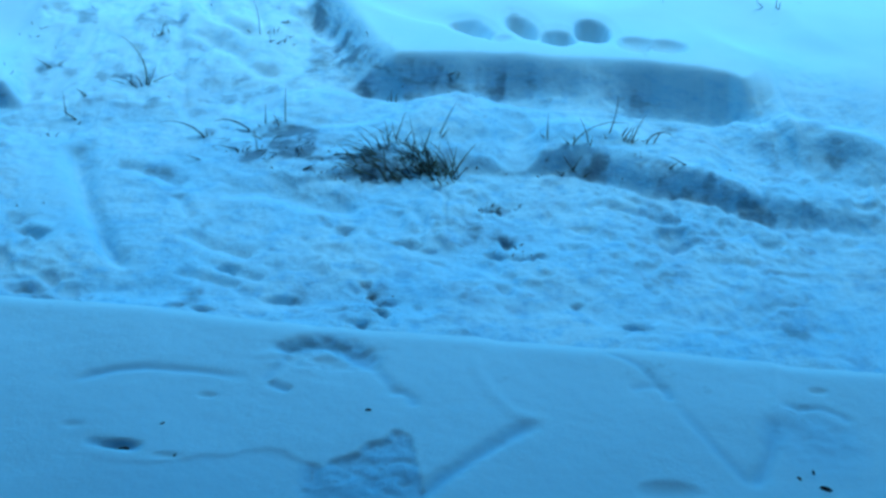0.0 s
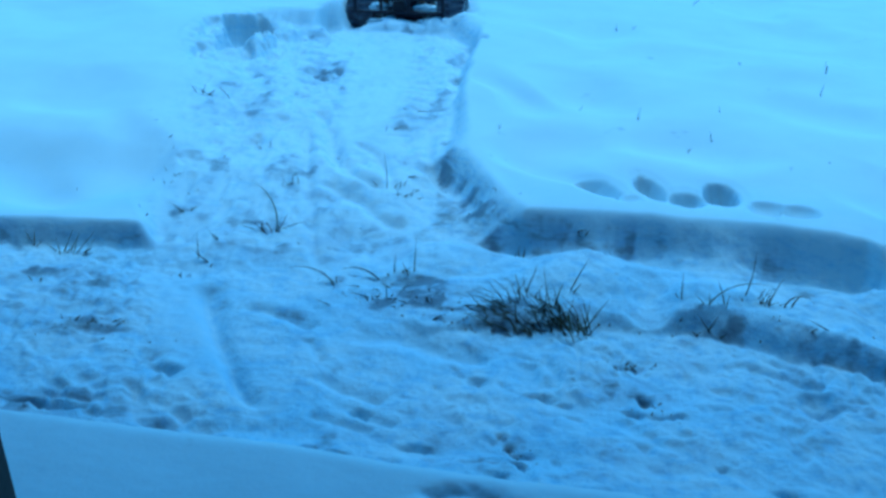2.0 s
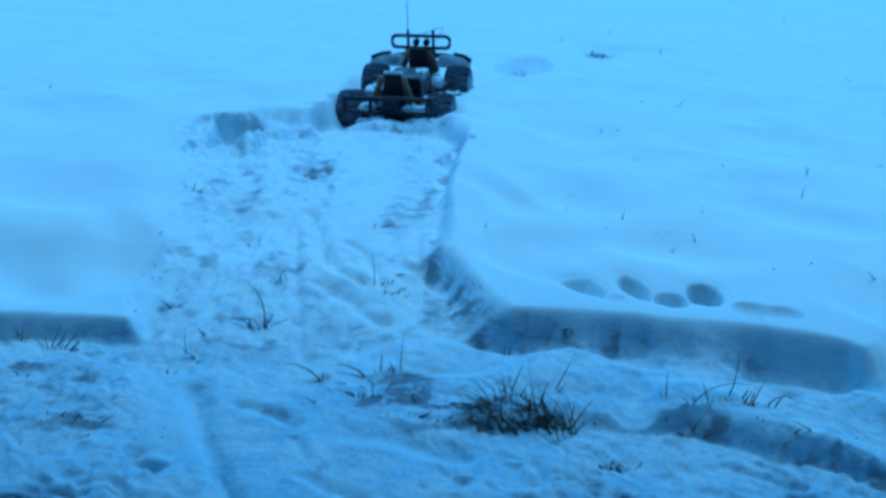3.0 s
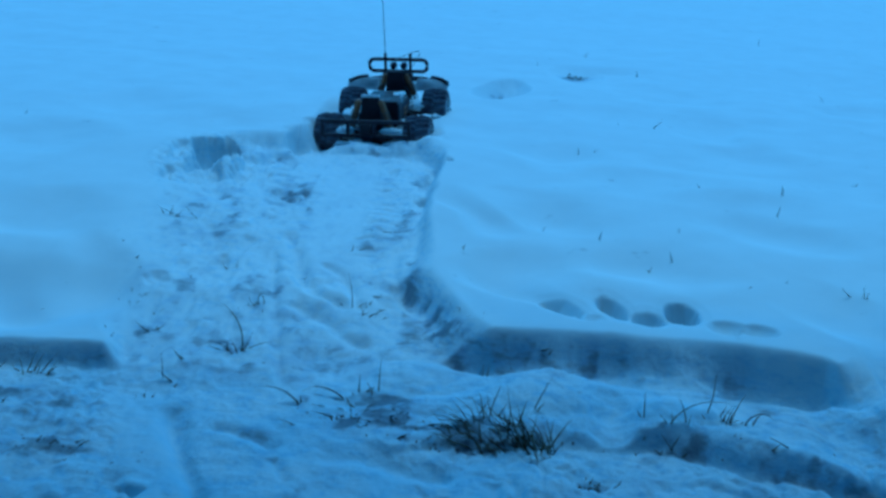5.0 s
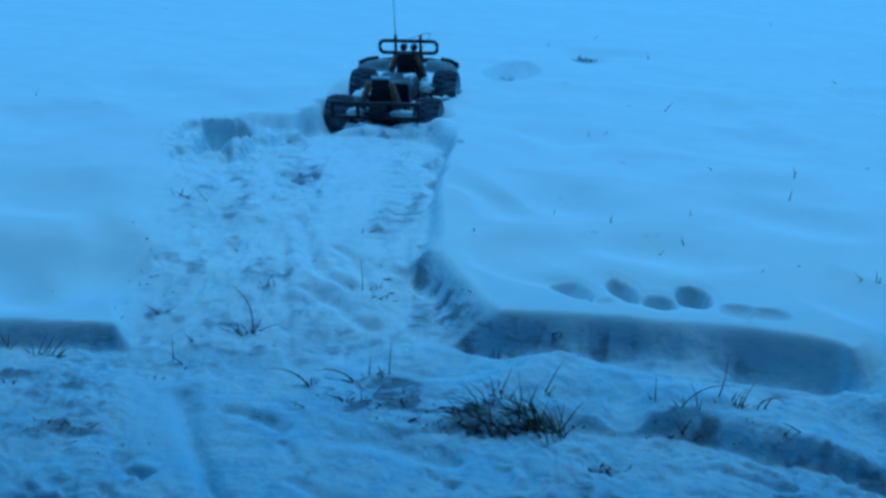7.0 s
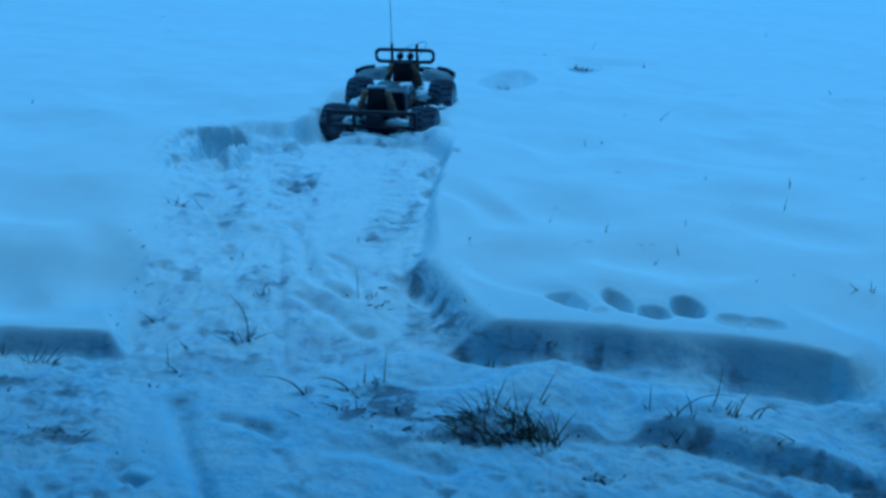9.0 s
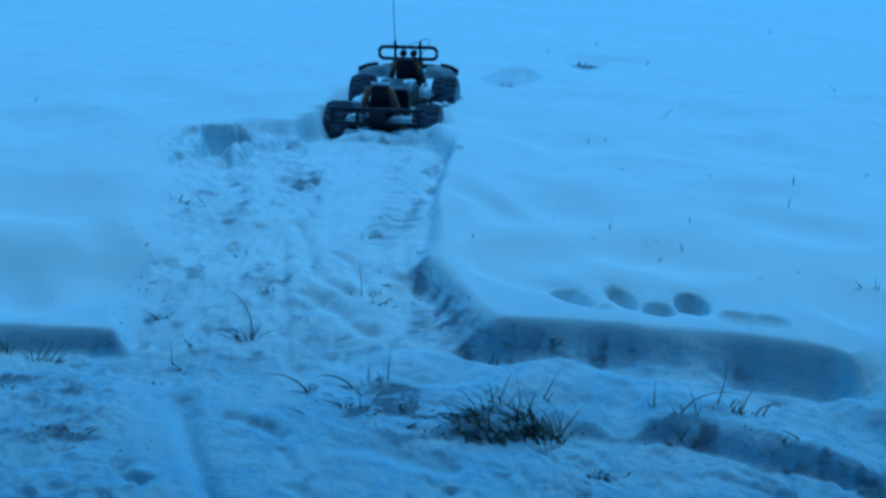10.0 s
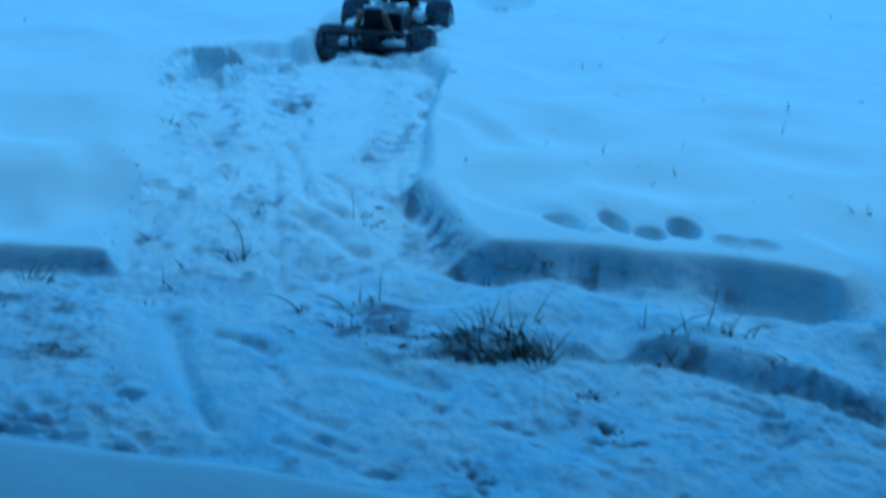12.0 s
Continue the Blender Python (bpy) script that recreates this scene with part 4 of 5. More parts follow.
def rc_truck():
    truck = new("rc_truck")
    WB, TX = 0.35, 0.150                       # wheelbase; wheel centre from the middle
    # chassis tub
    bm = bmesh.new()
    box(bm, (0, 0.175, 0.085), (0.115, 0.44, 0.035), bevel=0.008)
    box(bm, (0, 0.175, 0.115), (0.135, 0.25, 0.05), bevel=0.010)
    part("chassis_tub", bm, PLASTIC, truck)
    bm = bmesh.new()
    box(bm, (0, 0.17, 0.148), (0.125, 0.215, 0.03), bevel=0.012)
    part("electronics_cover", bm, FILM, truck, "smoky cover dusted with snow", True)
    for z in (0.122, 0.104):
        for sx_ in (-1, 1):
            bm = bmesh.new()
            box(bm, (sx_ * 0.0685, 0.205, z), (0.002, 0.042, 0.007), bevel=0.0006)
            part("side_stripe", bm, YELLOW, truck, "yellow side stripe")
    
    bm = bmesh.new()
    box(bm, (0.028, 0.058, 0.142), (0.104, 0.046, 0.074), bevel=0.006)
    box(bm, (0.0, 0.046, 0.181), (0.150, 0.018, 0.012), bevel=0.003)
    part("battery_box", bm, PLASTIC, truck)
    # axles, arms, drive cups
    for y in (0, WB):
        bm = bmesh.new()
        box(bm, (0, y, 0.078), (0.075, 0.085, 0.05), bevel=0.010)
        part("gearbox", bm, PLASTIC, truck)
        for sx_ in (-1, 1):
            bm = bmesh.new()
            for dy in (-0.028, 0.028):
                tube(bm, [(sx_ * 0.035, y + dy, 0.062), (sx_ * 0.118, y + dy * 0.4, 0.060)], 0.006, 8)
            box(bm, (sx_ * 0.118, y, 0.066), (0.020, 0.034, 0.046), bevel=0.004)
            part("suspension_arm", bm, PLASTIC, truck)
            bm = bmesh.new()
            tube(bm, [(sx_ * 0.03, y, 0.072), (sx_ * 0.14, y, 0.072)], 0.005, 10)
            part("drive_shaft", bm, STEEL, truck)
            bm = bmesh.new()
            tube(bm, [(sx_ * 0.03, y + 0.02, 0.105), (sx_ * 0.118, y + 0.012, 0.092)], 0.0035, 8)
            part("camber_link", bm, STEEL, truck)
            wheel(truck, sx_ * TX, y, sx_)
    # shock towers
    for y, top in ((-0.03, 0.222), (WB + 0.03, 0.200)):
        bm = bmesh.new()
        th = 0.008
        shape = [(-0.032, 0.09), (0.032, 0.09), (0.036, 0.13), (0.029, top - 0.015), (0.027, top), (-0.027, top), (-0.029, top - 0.015), (-0.036, 0.13)]
        f = [bm.verts.new((px, y - th / 2, pz)) for px, pz in shape]
        b = [bm.verts.new((px, y + th / 2, pz)) for px, pz in shape]
        bm.faces.new(f)
        bm.faces.new(b[::-1])
        for k in range(len(f)):
            bm.faces.new((f[k], b[k], b[(k + 1) % len(f)], f[(k + 1) % len(f)]))
        part("shock_tower", bm, PLASTIC, truck)
        bm = bmesh.new()
        box(bm, (0, y - 0.004, top + 0.002), (0.062, 0.016, 0.008), bevel=0.002)
        part("tower_brace", bm, GREY if y < 0 else PLASTIC, truck)
        for sx_ in (-1, 1):
            shock(truck, (sx_ * 0.078, y - 0.014 if y < 0 else y + 0.014, 0.075), (sx_ * 0.036, y - 0.014 if y < 0 else y + 0.014, top - 0.008))
    # rear bumper: a flat loop with two stays and a skid block
    bumper = new("rear_bumper")
    bumper.parent = truck
    bm = bmesh.new()
    for z in (0.162, 0.116):
        box(bm, (0, -0.125, z), (0.298, 0.012, 0.014 if z > 0.14 else 0.011), bevel=0.003)
    for px in (-0.143, -0.058, 0.030, 0.143):
        box(bm, (px, -0.125, 0.139), (0.011, 0.011, 0.049), bevel=0.003)
    part("bumper_bar", bm, PLASTIC, bumper)
    for px in (-0.03, 0.03):
        bm = bmesh.new()
        tube(bm, [(px, -0.122, 0.125), (px * 0.8, -0.03, 0.095)], 0.008, 8)
        part("bumper_stay", bm, PLASTIC, bumper)
    bm = bmesh.new()
    box(bm, (0.0, -0.108, 0.128), (0.040, 0.035, 0.050), bevel=0.006)
    part("skid_block", bm, PLASTIC, bumper)
    # front bumper: swept bar with turned-down ends, fenders behind it
    bumper = new("front_bumper")
    bumper.parent = truck
    bm = bmesh.new()
    pts = [(-0.165, WB + 0.085, 0.125), (-0.155, WB + 0.095, 0.141), (-0.13, WB + 0.115, 0.149), (-0.075, WB + 0.135, 0.153), (0, WB + 0.140, 0.153)]
    pts = pts + [(-px, py, pz) for px, py, pz in pts[-2::-1]]
    tube(bm, pts, 0.009, 10)
    part("bumper_bar", bm, PLASTIC, bumper, smooth=True)
    bm = bmesh.new()
    box(bm, (0, WB + 0.115, 0.115), (0.085, 0.05, 0.075), bevel=0.012)
    part("nose_block", bm, PLASTIC, bumper)
    bm = bmesh.new()
    tube(bm, [(0, WB + 0.13, 0.10), (0, WB + 0.16, 0.085), (0, WB + 0.165, 0.06), (0, WB + 0.15, 0.045)], 0.018, 10, r_end=0.010)
    part("skid_hook", bm, PLASTIC, bumper, smooth=True)
    for sx_ in (-1, 1):
        bm = bmesh.new()
        rows = []
        for i in range(9):
            u = i / 8
            row = []
            for j in range(9):
                v = j / 8
                arch = math.sin(math.pi * (0.18 + 0.70 * v))
                row.append(bm.verts.new((sx_ * (0.068 + 0.118 * u - 0.012 * u * abs(2 * v - 1) ** 3), WB + 0.126 - 0.098 * v + 0.012 * (1 - u), 0.118 + 0.050 * arch - 0.020 * u ** 3 - 0.004 * (1 - u))))
            rows.append(row)
        for a, b in zip(rows, rows[1:]):
            for j in range(8):
                bm.faces.new((a[j], a[j + 1], b[j + 1], b[j]))
        bmesh.ops.solidify(bm, geom=bm.faces[:], thickness=0.004)
        part("fender", bm, GREY, bumper, "grey fender under a film of snow", True)
        bm = bmesh.new()
        tube(bm, [(sx_ * 0.118, WB + 0.108, 0.166), (sx_ * 0.155, WB + 0.095, 0.163), (sx_ * 0.182, WB + 0.072, 0.155)], 0.0075, 8)
        part("fender_tip", bm, PLASTIC, bumper, smooth=True)
    # hoop with two lamps, posts and mast
    hoop = new("front_hoop")
    hoop.parent = truck
    hy, hz = WB + 0.085, 0.214
    bm = bmesh.new()
    tube(bm, [(px, hy + py, hz + pz) for px, py, pz in rounded_loop(0.212, 0.043, 0.018, 0)], 0.0066, 8, True)
    part("hoop_bar", bm, PLASTIC, hoop, smooth=True)
    for px in (-0.047, 0.045):
        bm = bmesh.new()
        box(bm, (px, hy, hz - 0.005), (0.009, 0.012, 0.098), bevel=0.002)
        part("hoop_post", bm, PLASTIC, hoop)
    bm = bmesh.new()
    box(bm, (0.0, hy - 0.012, 0.174), (0.110, 0.035, 0.038), bevel=0.008)
    part("hoop_mount", bm, PLASTIC, hoop)
    for px in (-0.018, 0.020):
        lamp = new("spot_lamp")
        lamp.parent = hoop
        bm = bmesh.new()
        lathe(bm, [(0.004, hy - 0.012), (0.010, hy - 0.010), (0.0125, hy - 0.002), (0.0125, hy + 0.012), (0.011, hy + 0.012)], 20, "Y", Matrix.Translation((px, 0, hz - 0.002)))
        tube(bm, [(px, hy, hz - 0.03), (px, hy, hz - 0.012)], 0.003, 8)
        part("lamp_housing", bm, PLASTIC, lamp, smooth=True)
        bm = bmesh.new()
        lathe(bm, [(0.0105, hy + 0.0125), (0.008, hy + 0.0145), (0.001, hy + 0.015)], 20, "Y", Matrix.Translation((px, 0, hz - 0.002)))
        part("lamp_lens", bm, LENS, lamp, smooth=True)
    bm = bmesh.new()
    tube(bm, [(-0.047, hy, hz + 0.03), (-0.049, hy, hz + 0.2), (-0.056, hy, hz + 0.45)], 0.0016, 6, r_end=0.0008)
    part("antenna", bm, PLASTIC, truck, "thin black whip antenna")
    bm = bmesh.new()
    pts = [(0.045 + 0.045 * math.sin(k / 12 * 3.0) * 0.9, hy - 0.05 * k / 12, hz + 0.045 + 0.020 * math.sin(k / 12 * 3.1) - 0.05 * (k / 12) ** 2) for k in range(13)]
    tube(bm, pts, 0.0010, 5)
    tube(bm, [(-0.01, hy - 0.03, hz + 0.012), (0.012, hy - 0.015, hz + 0.036), (0.045, hy, hz + 0.044)], 0.0010, 5)
    part("aerial_wire", bm, PLASTIC, truck)
    bm = bmesh.new()
    tube(bm, [(0.066, 0.09, 0.12), (0.068, 0.085, 0.15), (0.04, 0.075, 0.162), (0.02, 0.06, 0.155)], 0.0018, 6)
    part("wire", bm, WIRE_RED, truck, "red wire")
    # snow lying on the truck
    for c, s, k in (((-0.095, 0.15, 0.100), (0.045, 0.07, 0.032), 1), ((0.09, 0.10, 0.075), (0.04, 0.08, 0.030), 2), ((0.045, 0.22, 0.163), (0.020, 0.03, 0.007), 3), ((-0.05, 0.30, 0.140), (0.03, 0.025, 0.012), 4),
                    ((0.085, 0.30, 0.105), (0.03, 0.03, 0.016), 5), ((0.0, WB + 0.15, 0.13), (0.06, 0.03, 0.02), 8), ((-0.080, -0.070, 0.118), (0.028, 0.016, 0.012), 9), ((0.072, -0.075, 0.116), (0.036, 0.016, 0.013), 10)):
        bm = bmesh.new()
        clump(bm, c, s, 7.3 * k, 0.5)
        part("snow_clump", bm, SNOW_CLUMP, truck, "loose snow", True)
    return tagged(truck, "black radio-controlled monster truck with yellow shocks stuck in snow", "toy truck")


TRUCK = rc_truck()
TRUCK.matrix_world = pose(-0.357, 4.00, 0.055, 8.2, -3.0, -7.0)

# snow heaped round the wheels
rnd = random.Random(4)
for k in range(24):
    x, y = (-0.375 + rnd.uniform(-0.10, 0.12), 3.86 + rnd.uniform(-0.03, 0.03)) if k < 6 else (rnd.choice((-0.40, -0.19, -0.36, -0.16)) + rnd.uniform(-0.03, 0.03), rnd.uniform(4.12, 4.4))
    s = rnd.uniform(0.006, 0.011) if k < 6 else rnd.uniform(0.010, 0.020)
    bm = bmesh.new()
    clump(bm, (x, y, height_at(x, y) + 0.2 * s), (s * rnd.uniform(1.0, 1.8), s * 1.2, s * 0.9), 3.1 * k + 40, 0.6)
    heap = link("snow_lump", bm, SNOW_CLUMP)
    tagged(heap, "lump of loose snow thrown up by the wheels", "snow lump", "snow lumps round the truck")


# ---------------------------------------------------------------- grass
def blade(bm, root, length, lean, turn, width, curl=0.6):
    """A narrow three-sided blade that bends over towards its tip."""
    rows, at, q = [], Vector(root), lean
    way = Vector((math.cos(turn), math.sin(turn), 0))
    side = Vector((-way.y, way.x, 0))
    segs = 7
    for i in range(segs + 1):
        d = way * math.sin(q) + Vector((0, 0, 1)) * math.cos(q)
        nrm = d.cross(side)
        w = width * (1 - (i / segs) ** 1.5) + 0.0002
        rows.append([bm.verts.new(at + side * w * 0.5), bm.verts.new(at + nrm * w * 0.35), bm.verts.new(at - side * w * 0.5)])
        at = at + d * (length / segs)
        q += curl / segs
    for a, b in zip(rows, rows[1:]):
        for k in range(3):
            bm.faces.new((a[k], a[(k + 1) % 3], b[(k + 1) % 3], b[k]))
    bm.faces.new(rows[0][::-1])
    bm.faces.new(rows[-1])


def tuft(x, y, rx, ry, count, low, high, lean, seed, mat, label, bias=None, width=0.0035, sway=0.5):
    """A tuft, rooted in the snow; each blade is a part."""
    rnd = random.Random(seed)
    clump_ = new("grass_tuft")
    clump_.location = (x, y, height_at(x, y))
    for _ in range(count):
        bm = bmesh.new()
        q, r = rnd.uniform(0, 2 * math.pi), math.sqrt(rnd.random())
        px, py = rx * r * math.cos(q), ry * r * math.sin(q)
        turn = rnd.uniform(0, 2 * math.pi) if bias is None else rnd.gauss(bias, sway)
        blade(bm, (px, py, height_at(x + px, y + py) - height_at(x, y) - 0.004), rnd.uniform(low, high), abs(rnd.gauss(lean, 0.35)), turn, width * rnd.uniform(0.6, 1.2), rnd.uniform(0.1, 1.3))
        part("blade", bm, mat, clump_, "", True)
    return tagged(clump_, label, "grass tuft", "grass tufts in the snow")


def sprig(x, y, blades, seed, mat, label):
    """A few blades of given length, lean and bend, rooted close together; each blade is a part."""
    rnd = random.Random(seed)
    root = new("grass_tuft")
    z0 = height_at(x, y)
    root.location = (x, y, z0)
    for dx, length, lean, bend in blades:
        bm = bmesh.new()
        px, py = dx / 1000, rnd.uniform(-0.008, 0.008)
        blade(bm, (px, py, height_at(x + px, y + py) - z0 - 0.003), 1.15 * length / 1000, radians(lean), rnd.uniform(-0.35, 0.35), rnd.uniform(0.0038, 0.0056), radians(bend))
        part("blade", bm, mat, root, "", True)
    return tagged(root, label, "grass tuft", "grass tufts in the snow")


tuft(0.044, 1.808, 0.066, 0.046, 140, 0.025, 0.072, 1.10, 1, GRASS, "dense tuft of dark green grass poking out of snow", 2.75, 0.0030, 0.6)
tuft(0.116, 1.778, 0.032, 0.036, 55, 0.03, 0.075, 0.75, 2, GRASS, "dense tuft of dark green grass poking out of snow", 2.75, 0.0030, 0.7)
tuft(0.065, 1.80, 0.075, 0.022, 40, 0.015, 0.04, 1.2, 3, STRAW, "short limp dead grass lying round a tuft", None, 0.0030)
tuft(-0.175, 1.865, 0.075, 0.055, 26, 0.018, 0.045, 1.15, 4, GRASS, "limp dead grass flattened on soiled snow", None, 0.0042)
SPRIGS = (  # place, and its blades: offset along x and length in mm, lean and bend in degrees
    ((-0.283, 1.897), ((0, 80, -38, -78), (-4, 30, -42, 0), (-8, 22, -75, -10), (2, 16, -20, 30), (-14, 20, -80, 0), (4, 12, 40, 0), (-6, 14, 20, -60))),
    ((-0.210, 1.930), ((0, 76, -48, -85), (-4, 46, -86, 0), (0, 22, 80, 5), (-12, 16, -70, 0), (8, 12, -30, 0))),
    ((-0.189, 1.846), ((0, 38, -5, -3), (4, 10, 30, 0))),
    ((-0.154, 1.946), ((0, 60, 0, 2), (-3, 14, -60, 0))),
    ((-0.187, 1.946), ((-2, 34, 2, -4), (24, 26, -22, -8), (4, 20, 82, 10), (10, 22, 40, 30), (-8, 10, -40, 0))),
    ((-0.211, 1.839), ((0, 44, -76, -8), (4, 14, 20, 30), (-6, 16, -50, -20), (10, 16, 70, 0), (-2, 12, -10, 40), (16, 20, 60, 40), (6, 18, -80, 0))),
    ((-0.274, 1.805), ((0, 34, -66, 4), (-10, 14, -70, 0))),
    ((-0.109, 1.777), ((0, 24, 48, 30), (4, 12, 70, 0))),
    ((-0.087, 1.816), ((0, 50, 80, 16), (10, 46, 76, 24), (-4, 30, 86, 0), (24, 34, 72, 20), (40, 26, 82, 0), (16, 20, 60, 40))),
    ((0.094, 1.800), ((0, 98, -24, 18), (6, 70, -10, -12), (-4, 60, -34, 10), (10, 52, 14, -6))),
    ((0.041, 1.880), ((0, 52, 16, 0), (4, 40, -20, 10), (-18, 34, 30, -10), (14, 30, 25, 0))),
    ((0.115, 1.880), ((0, 62, 20, 4), (4, 22, 30, 0))),
    ((0.006, 1.845), ((0, 44, -30, -20), (-6, 30, -55, -10), (10, 30, -15, 0))),
    ((-0.208, 2.304), ((0, 22, 40, 60), (-10, 18, -20, 50), (14, 20, 10, 40), (24, 16, 70, 0), (-16, 14, 60, 20))),
    ((-0.213, 2.407), ((0, 24, 78, 10), (8, 14, 60, 0))),
    ((-0.235, 2.843), ((0, 40, 80, 5), (-14, 18, -60, 0))),
    ((-0.275, 2.703), ((0, 26, 60, 20), (-12, 18, 5, 0))),
    ((-0.711, 2.364), ((0, 20, 70, 10), (6, 12, -30, 0))),
    ((-0.677, 2.324), ((0, 18, 50, 40), (5, 12, -60, 0))),
    ((-0.746, 2.506), ((0, 16, 50, 0),)),
    ((-0.426, 2.094), ((0, 104, 10, -88), (-15, 50, -60, -20), (-12, 44, -40, -25), (5, 42, 25, -5), (2, 46, 62, 10), (-10, 30, -80, 0), (5, 24, 85, 5), (-20, 30, -30, 60), (-25, 26, 15, -40), (-5, 32, -20, -20), (3, 26, 10, 10), (-18, 28, -75, -10))),
    ((-0.245, 2.347), ((0, 72, -2, -14), (22, 18, 75, 5), (12, 17, 30, 20), (28, 15, -10, 20), (33, 15, 20, 0), (55, 13, 60, 0), (-20, 12, -50, 0))),
    ((0.298, 1.871), ((0, 44, -3, 0), (-3, 14, -40, 0))),
    ((0.338, 1.853), ((0, 100, 28, 75), (-4, 26, -40, -10), (28, 44, -10, -28), (30, 22, 5, 0), (4, 20, -10, 0))),
    ((0.405, 1.882), ((0, 70, 14, -20), (22, 22, 20, 10), (-3, 12, -40, 0))),
    ((0.444, 1.873), ((0, 52, 10, 20), (-10, 34, 14, 10), (-16, 30, 22, 5), (-8, 22, -20, 0), (-3, 18, 10, 0), (-6, 20, 40, 40), (-12, 16, -30, 0), (22, 60, 16, 150), (34, 30, 20, 30), (10, 16, 60, 0))),
    ((0.343, 1.813), ((0, 38, -38, 0), (-6, 30, 25, 0), (-25, 14, 30, 0), (10, 18, 50, 0), (-20, 16, -60, 0))),
    ((0.523, 1.787), ((0, 40, -62, -5), (-32, 16, 40, 0))),
    ((-0.513, 1.935), ((0, 34, -55, 0), (3, 12, 30, 0))),
    ((-0.535, 1.953), ((0, 44, -4, 0),)),
    ((-0.516, 2.015), ((0, 24, -42, 0), (2, 15, -30, -30))),
    ((-0.549, 1.887), ((0, 13, 0, 30), (4, 12, -40, 0), (10, 13, 40, 0), (-6, 10, -60, 0))),
    ((-0.612, 2.159), ((0, 34, -58, 0), (5, 24, 50, 0), (8, 11, 0, 0), (-5, 13, -80, 0), (-14, 12, 40, 0))),
    ((-0.768, 1.956), ((-10, 44, 20, 5), (0, 42, 25, 5), (12, 46, 35, 5), (22, 26, 50, 0), (8, 28, 20, 0), (-20, 22, -60, 0), (30, 22, 70, 0), (-6, 18, 40, 0), (24, 40, 28, 10), (-14, 30, -10, 0))),
    ((-0.842, 1.981), ((0, 28, 5, 0), (-6, 20, -30, 0), (6, 18, 30, 20))),
    ((-0.435, 2.313), ((0, 28, -10, 70), (-8, 22, -40, 30), (12, 24, 10, -70), (-15, 16, 60, 0), (6, 16, -60, 0), (-22, 14, 30, -40))),
    ((-0.721, 2.841), ((0, 60, -65, 0), (36, 44, -45, 0), (-34, 28, 20, 0), (-46, 24, -40, 0), (-20, 26, 50, 0))),
    ((-0.533, 2.530), ((0, 16, 60, 0), (-10, 14, -50, 0), (8, 10, 0, 20))),
    ((-0.686, 2.293), ((0, 16, 60, 0), (-4, 10, -20, 0))),
    ((-0.688, 2.133), ((0, 10, -30, 0),)),
    ((0.028, 2.078), ((0, 24, -4, 0), (8, 20, 5, 0), (-8, 14, 10, 0))),
    ((0.133, 2.110), ((0, 18, 60, 10), (6, 12, -40, 0), (14, 12, 30, 0))),
    ((-0.773, 1.821), ((0, 16, 40, 0), (-8, 14, -40, 0), (6, 10, 0, 0))),
    ((-0.609, 1.675), ((0, 22, 70, 0), (-30, 16, 60, 0), (14, 20, 55, 0), (-12, 12, -40, 0), (-50, 14, 40, 0))),
    ((0.216, 1.691), ((0, 18, -50, 0), (-20, 12, 30, 0), (12, 14, 50, 0), (-40, 12, -40, 0), (25, 10, 20, 0), (-8, 12, 20, 0))),
    ((-0.622, 2.252), ((0, 10, 50, 0), (-6, 8, -30, 0))),
)
for k, (place, blades) in enumerate(SPRIGS):
    sprig(*place, blades, 100 + k, STRAW if k % 3 == 1 else GRASS, "long bent stalks of dead grass in trodden snow" if max(b_[1] for b_ in blades) > 60 else "sparse sprig of dead grass poking out of snow")
# dead leaves in the two hollows far out
tuft(0.075, 4.86, 0.03, 0.05, 16, 0.015, 0.04, 0.9, 450, GRASS, "few dead blades in a snow hollow", None, 0.005)
tuft(0.40, 5.48, 0.050, 0.10, 45, 0.02, 0.045, 1.1, 451, GRASS, "dark dead grass in a snow hollow", None, 0.006)
# single stalks in the field
STALKS = [(0.29, 2.77, 27, 15), (0.45, 2.66, 26, -22), (0.78, 3.08, 33, 4), (0.84, 3.31, 33, -4), (0.62, 3.33, 16, -60), (0.31, 3.82, 24, -8), (0.36, 3.82, 16, 30), (0.47, 4.31, 16, 70), (0.60, 4.27, 45, 42), (-0.03, 2.63, 15, 25), (0.16, 2.86, 14, 20), (0.49, 2.84, 19, -10), (0.82, 2.44, 28, -3), (0.80, 2.46, 30, -55), (0.58, 2.46, 10, 40), (0.39, 2.61, 18, 30), (1.55, 7.10, 34, 0), (0.24, 5.69, 21, -20), (0.68, 5.52, 31, 0), (0.67, 2.52, 10, 60), (-1.46, 3.77, 23, 20), (-0.67, 2.09, 11, 40), (0.48, 6.04, 40, 30), (1.42, 5.10, 35, -50), (1.11, 3.56, 16, 60)]  # place, length in mm, lean in degrees
for k, (x, y, length, lean) in enumerate(STALKS):
    sprig(x, y, ((0, length, lean, 8),) if k % 3 else ((0, length, lean, -10), (3, 0.6 * length, -lean, 10)), 300 + k, STRAW, "thin dry stalk standing in smooth snow")

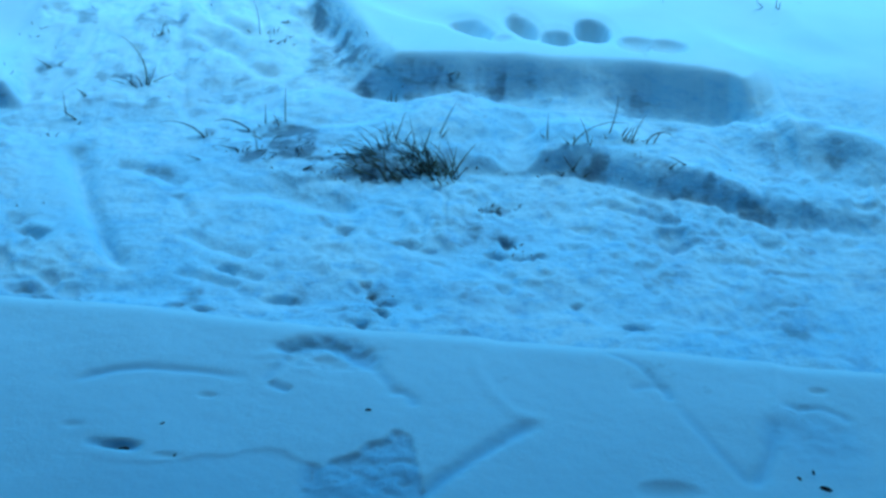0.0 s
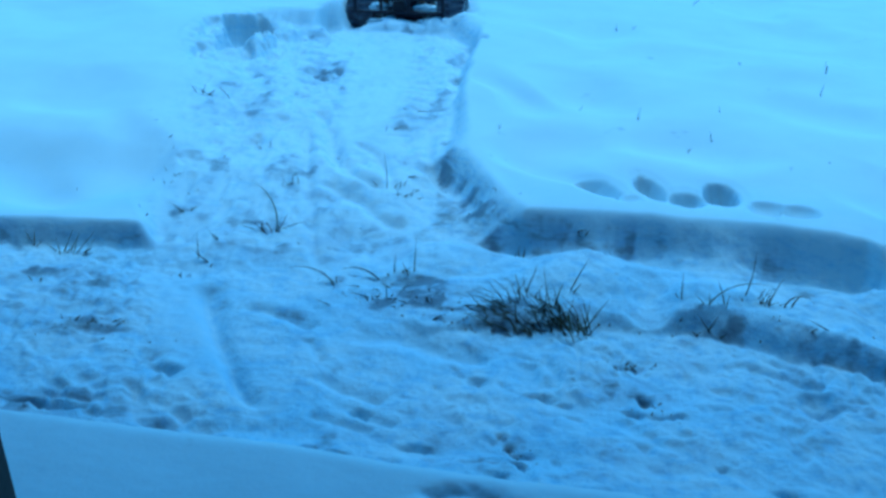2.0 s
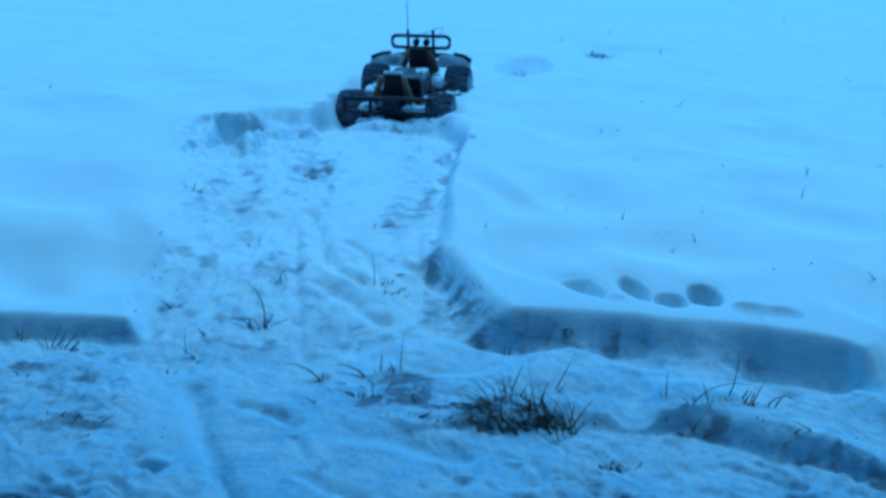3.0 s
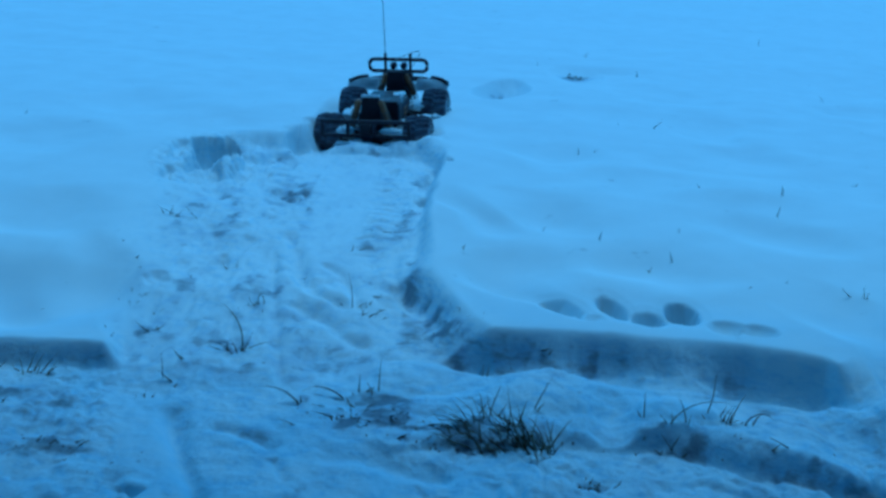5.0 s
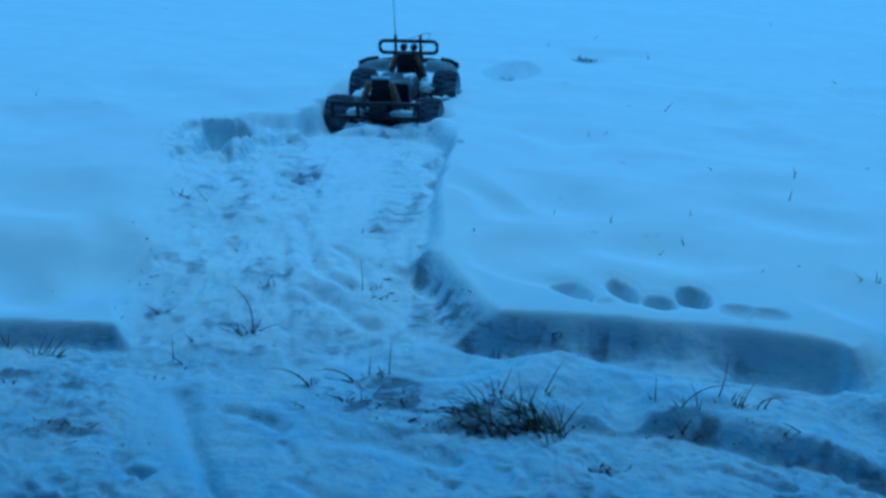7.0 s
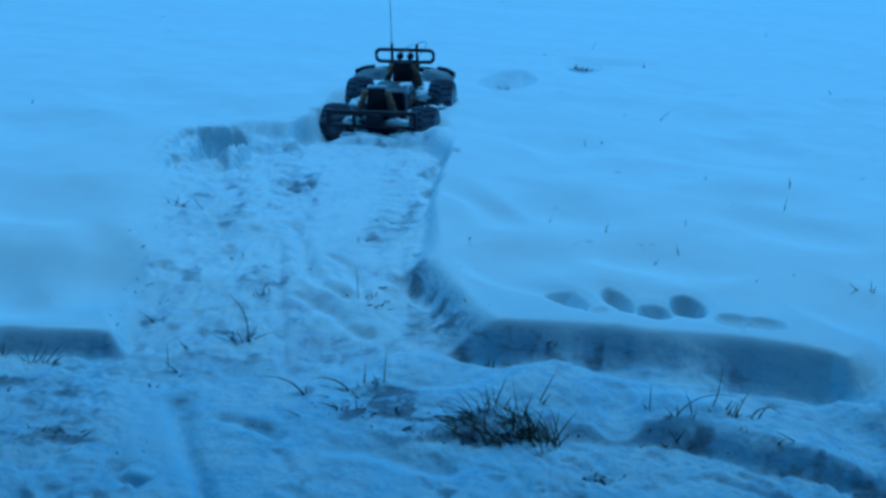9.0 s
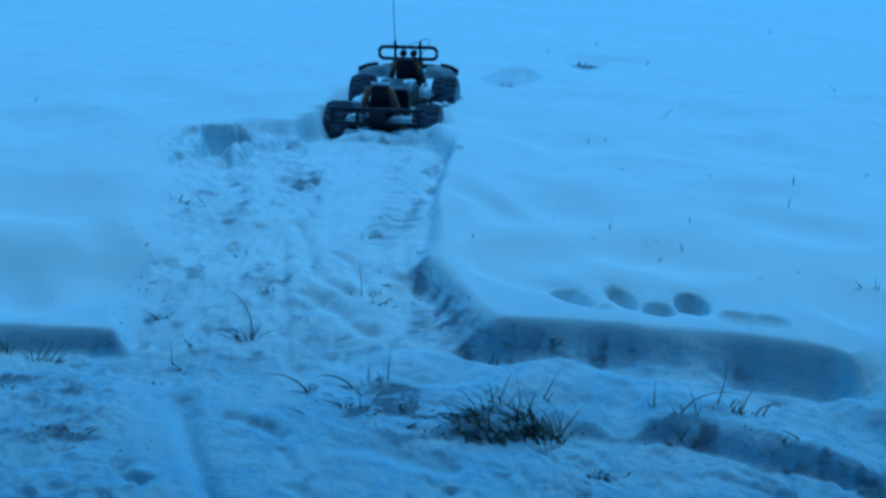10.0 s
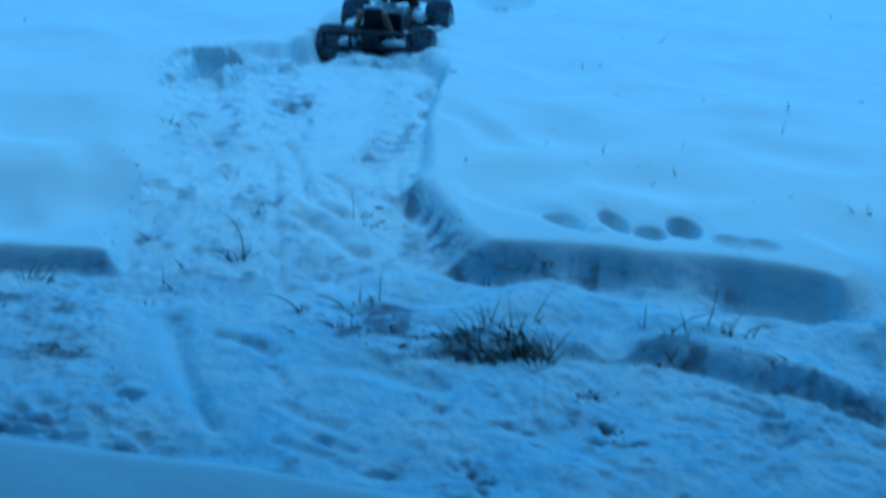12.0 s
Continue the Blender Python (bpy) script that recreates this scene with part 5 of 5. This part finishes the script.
# crumbs of soil and dead leaf bits, too many to count
rnd = random.Random(9)
bm = bmesh.new()
SPOTS = [(0.03, 1.395, 0.03, 0.03, 14), (-0.60, 1.405, 0.05, 0.02, 10), (0.22, 1.555, 0.05, 0.03, 16), (-0.64, 1.66, 0.10, 0.04, 34), (0.40, 1.80, 0.14, 0.02, 14), (-0.16, 1.84, 0.10, 0.04, 60), (0.06, 1.80, 0.10, 0.03, 60), (-0.06, 1.772, 0.06, 0.010, 30), (-0.5, 2.4, 0.25, 0.3, 30), (0.12, 2.08, 0.12, 0.03, 16), (-0.03, 2.25, 0.06, 0.12, 20), (0.20, 1.686, 0.03, 0.012, 20)]
for cx, cy, rx, ry, count in SPOTS:
    for _ in range(int(count * 0.7)):
        px, py = cx + rnd.gauss(0, rx * 0.6), cy + rnd.gauss(0, ry * 0.6)
        s = rnd.uniform(0.0005, 0.0015)
        m = Matrix.Translation((px, py, height_at(px, py) + s * 0.2)) @ Euler((rnd.random() * 6, rnd.random() * 6, rnd.random() * 6)).to_matrix().to_4x4() @ Matrix.Diagonal((s * rnd.uniform(1.0, 5.0), s, s * 0.6, 1))
        bmesh.ops.create_icosphere(bm, subdivisions=1, radius=1.0, matrix=m)
crumbs = link("soil_crumbs", bm, SOIL)
tagged(crumbs, "crumbs of dark soil and leaf bits on trodden snow", "debris", kind="stuff")

# a few bits of twig and leaf lying on the ledge
for k, (x, y, size) in enumerate(((0.034, 0.997, 0.004), (-0.172, 0.962, 0.003), (0.475, 0.915, 0.004), (0.459, 0.906, 0.0035), (0.481, 0.890, 0.007), (-0.205, 0.928, 0.010), (-0.150, 0.914, 0.003))):
    bm = bmesh.new()
    clump(bm, (0, 0, 0), (size * 0.9, size * 0.32, size * 0.25), 5.7 * k, 0.5, 2)
    bit = link("twig_bit", bm, SOIL)
    zz, _, _, _ = ledge_relief(np.array([x]), np.array([y]))
    bit.matrix_world = pose(x, y, float(zz[0]) + size * 0.1, 0, 0, 40 * k)
    tagged(bit, "small dark bit of twig on crusted snow", "twig", "bits of twig on the ledge")
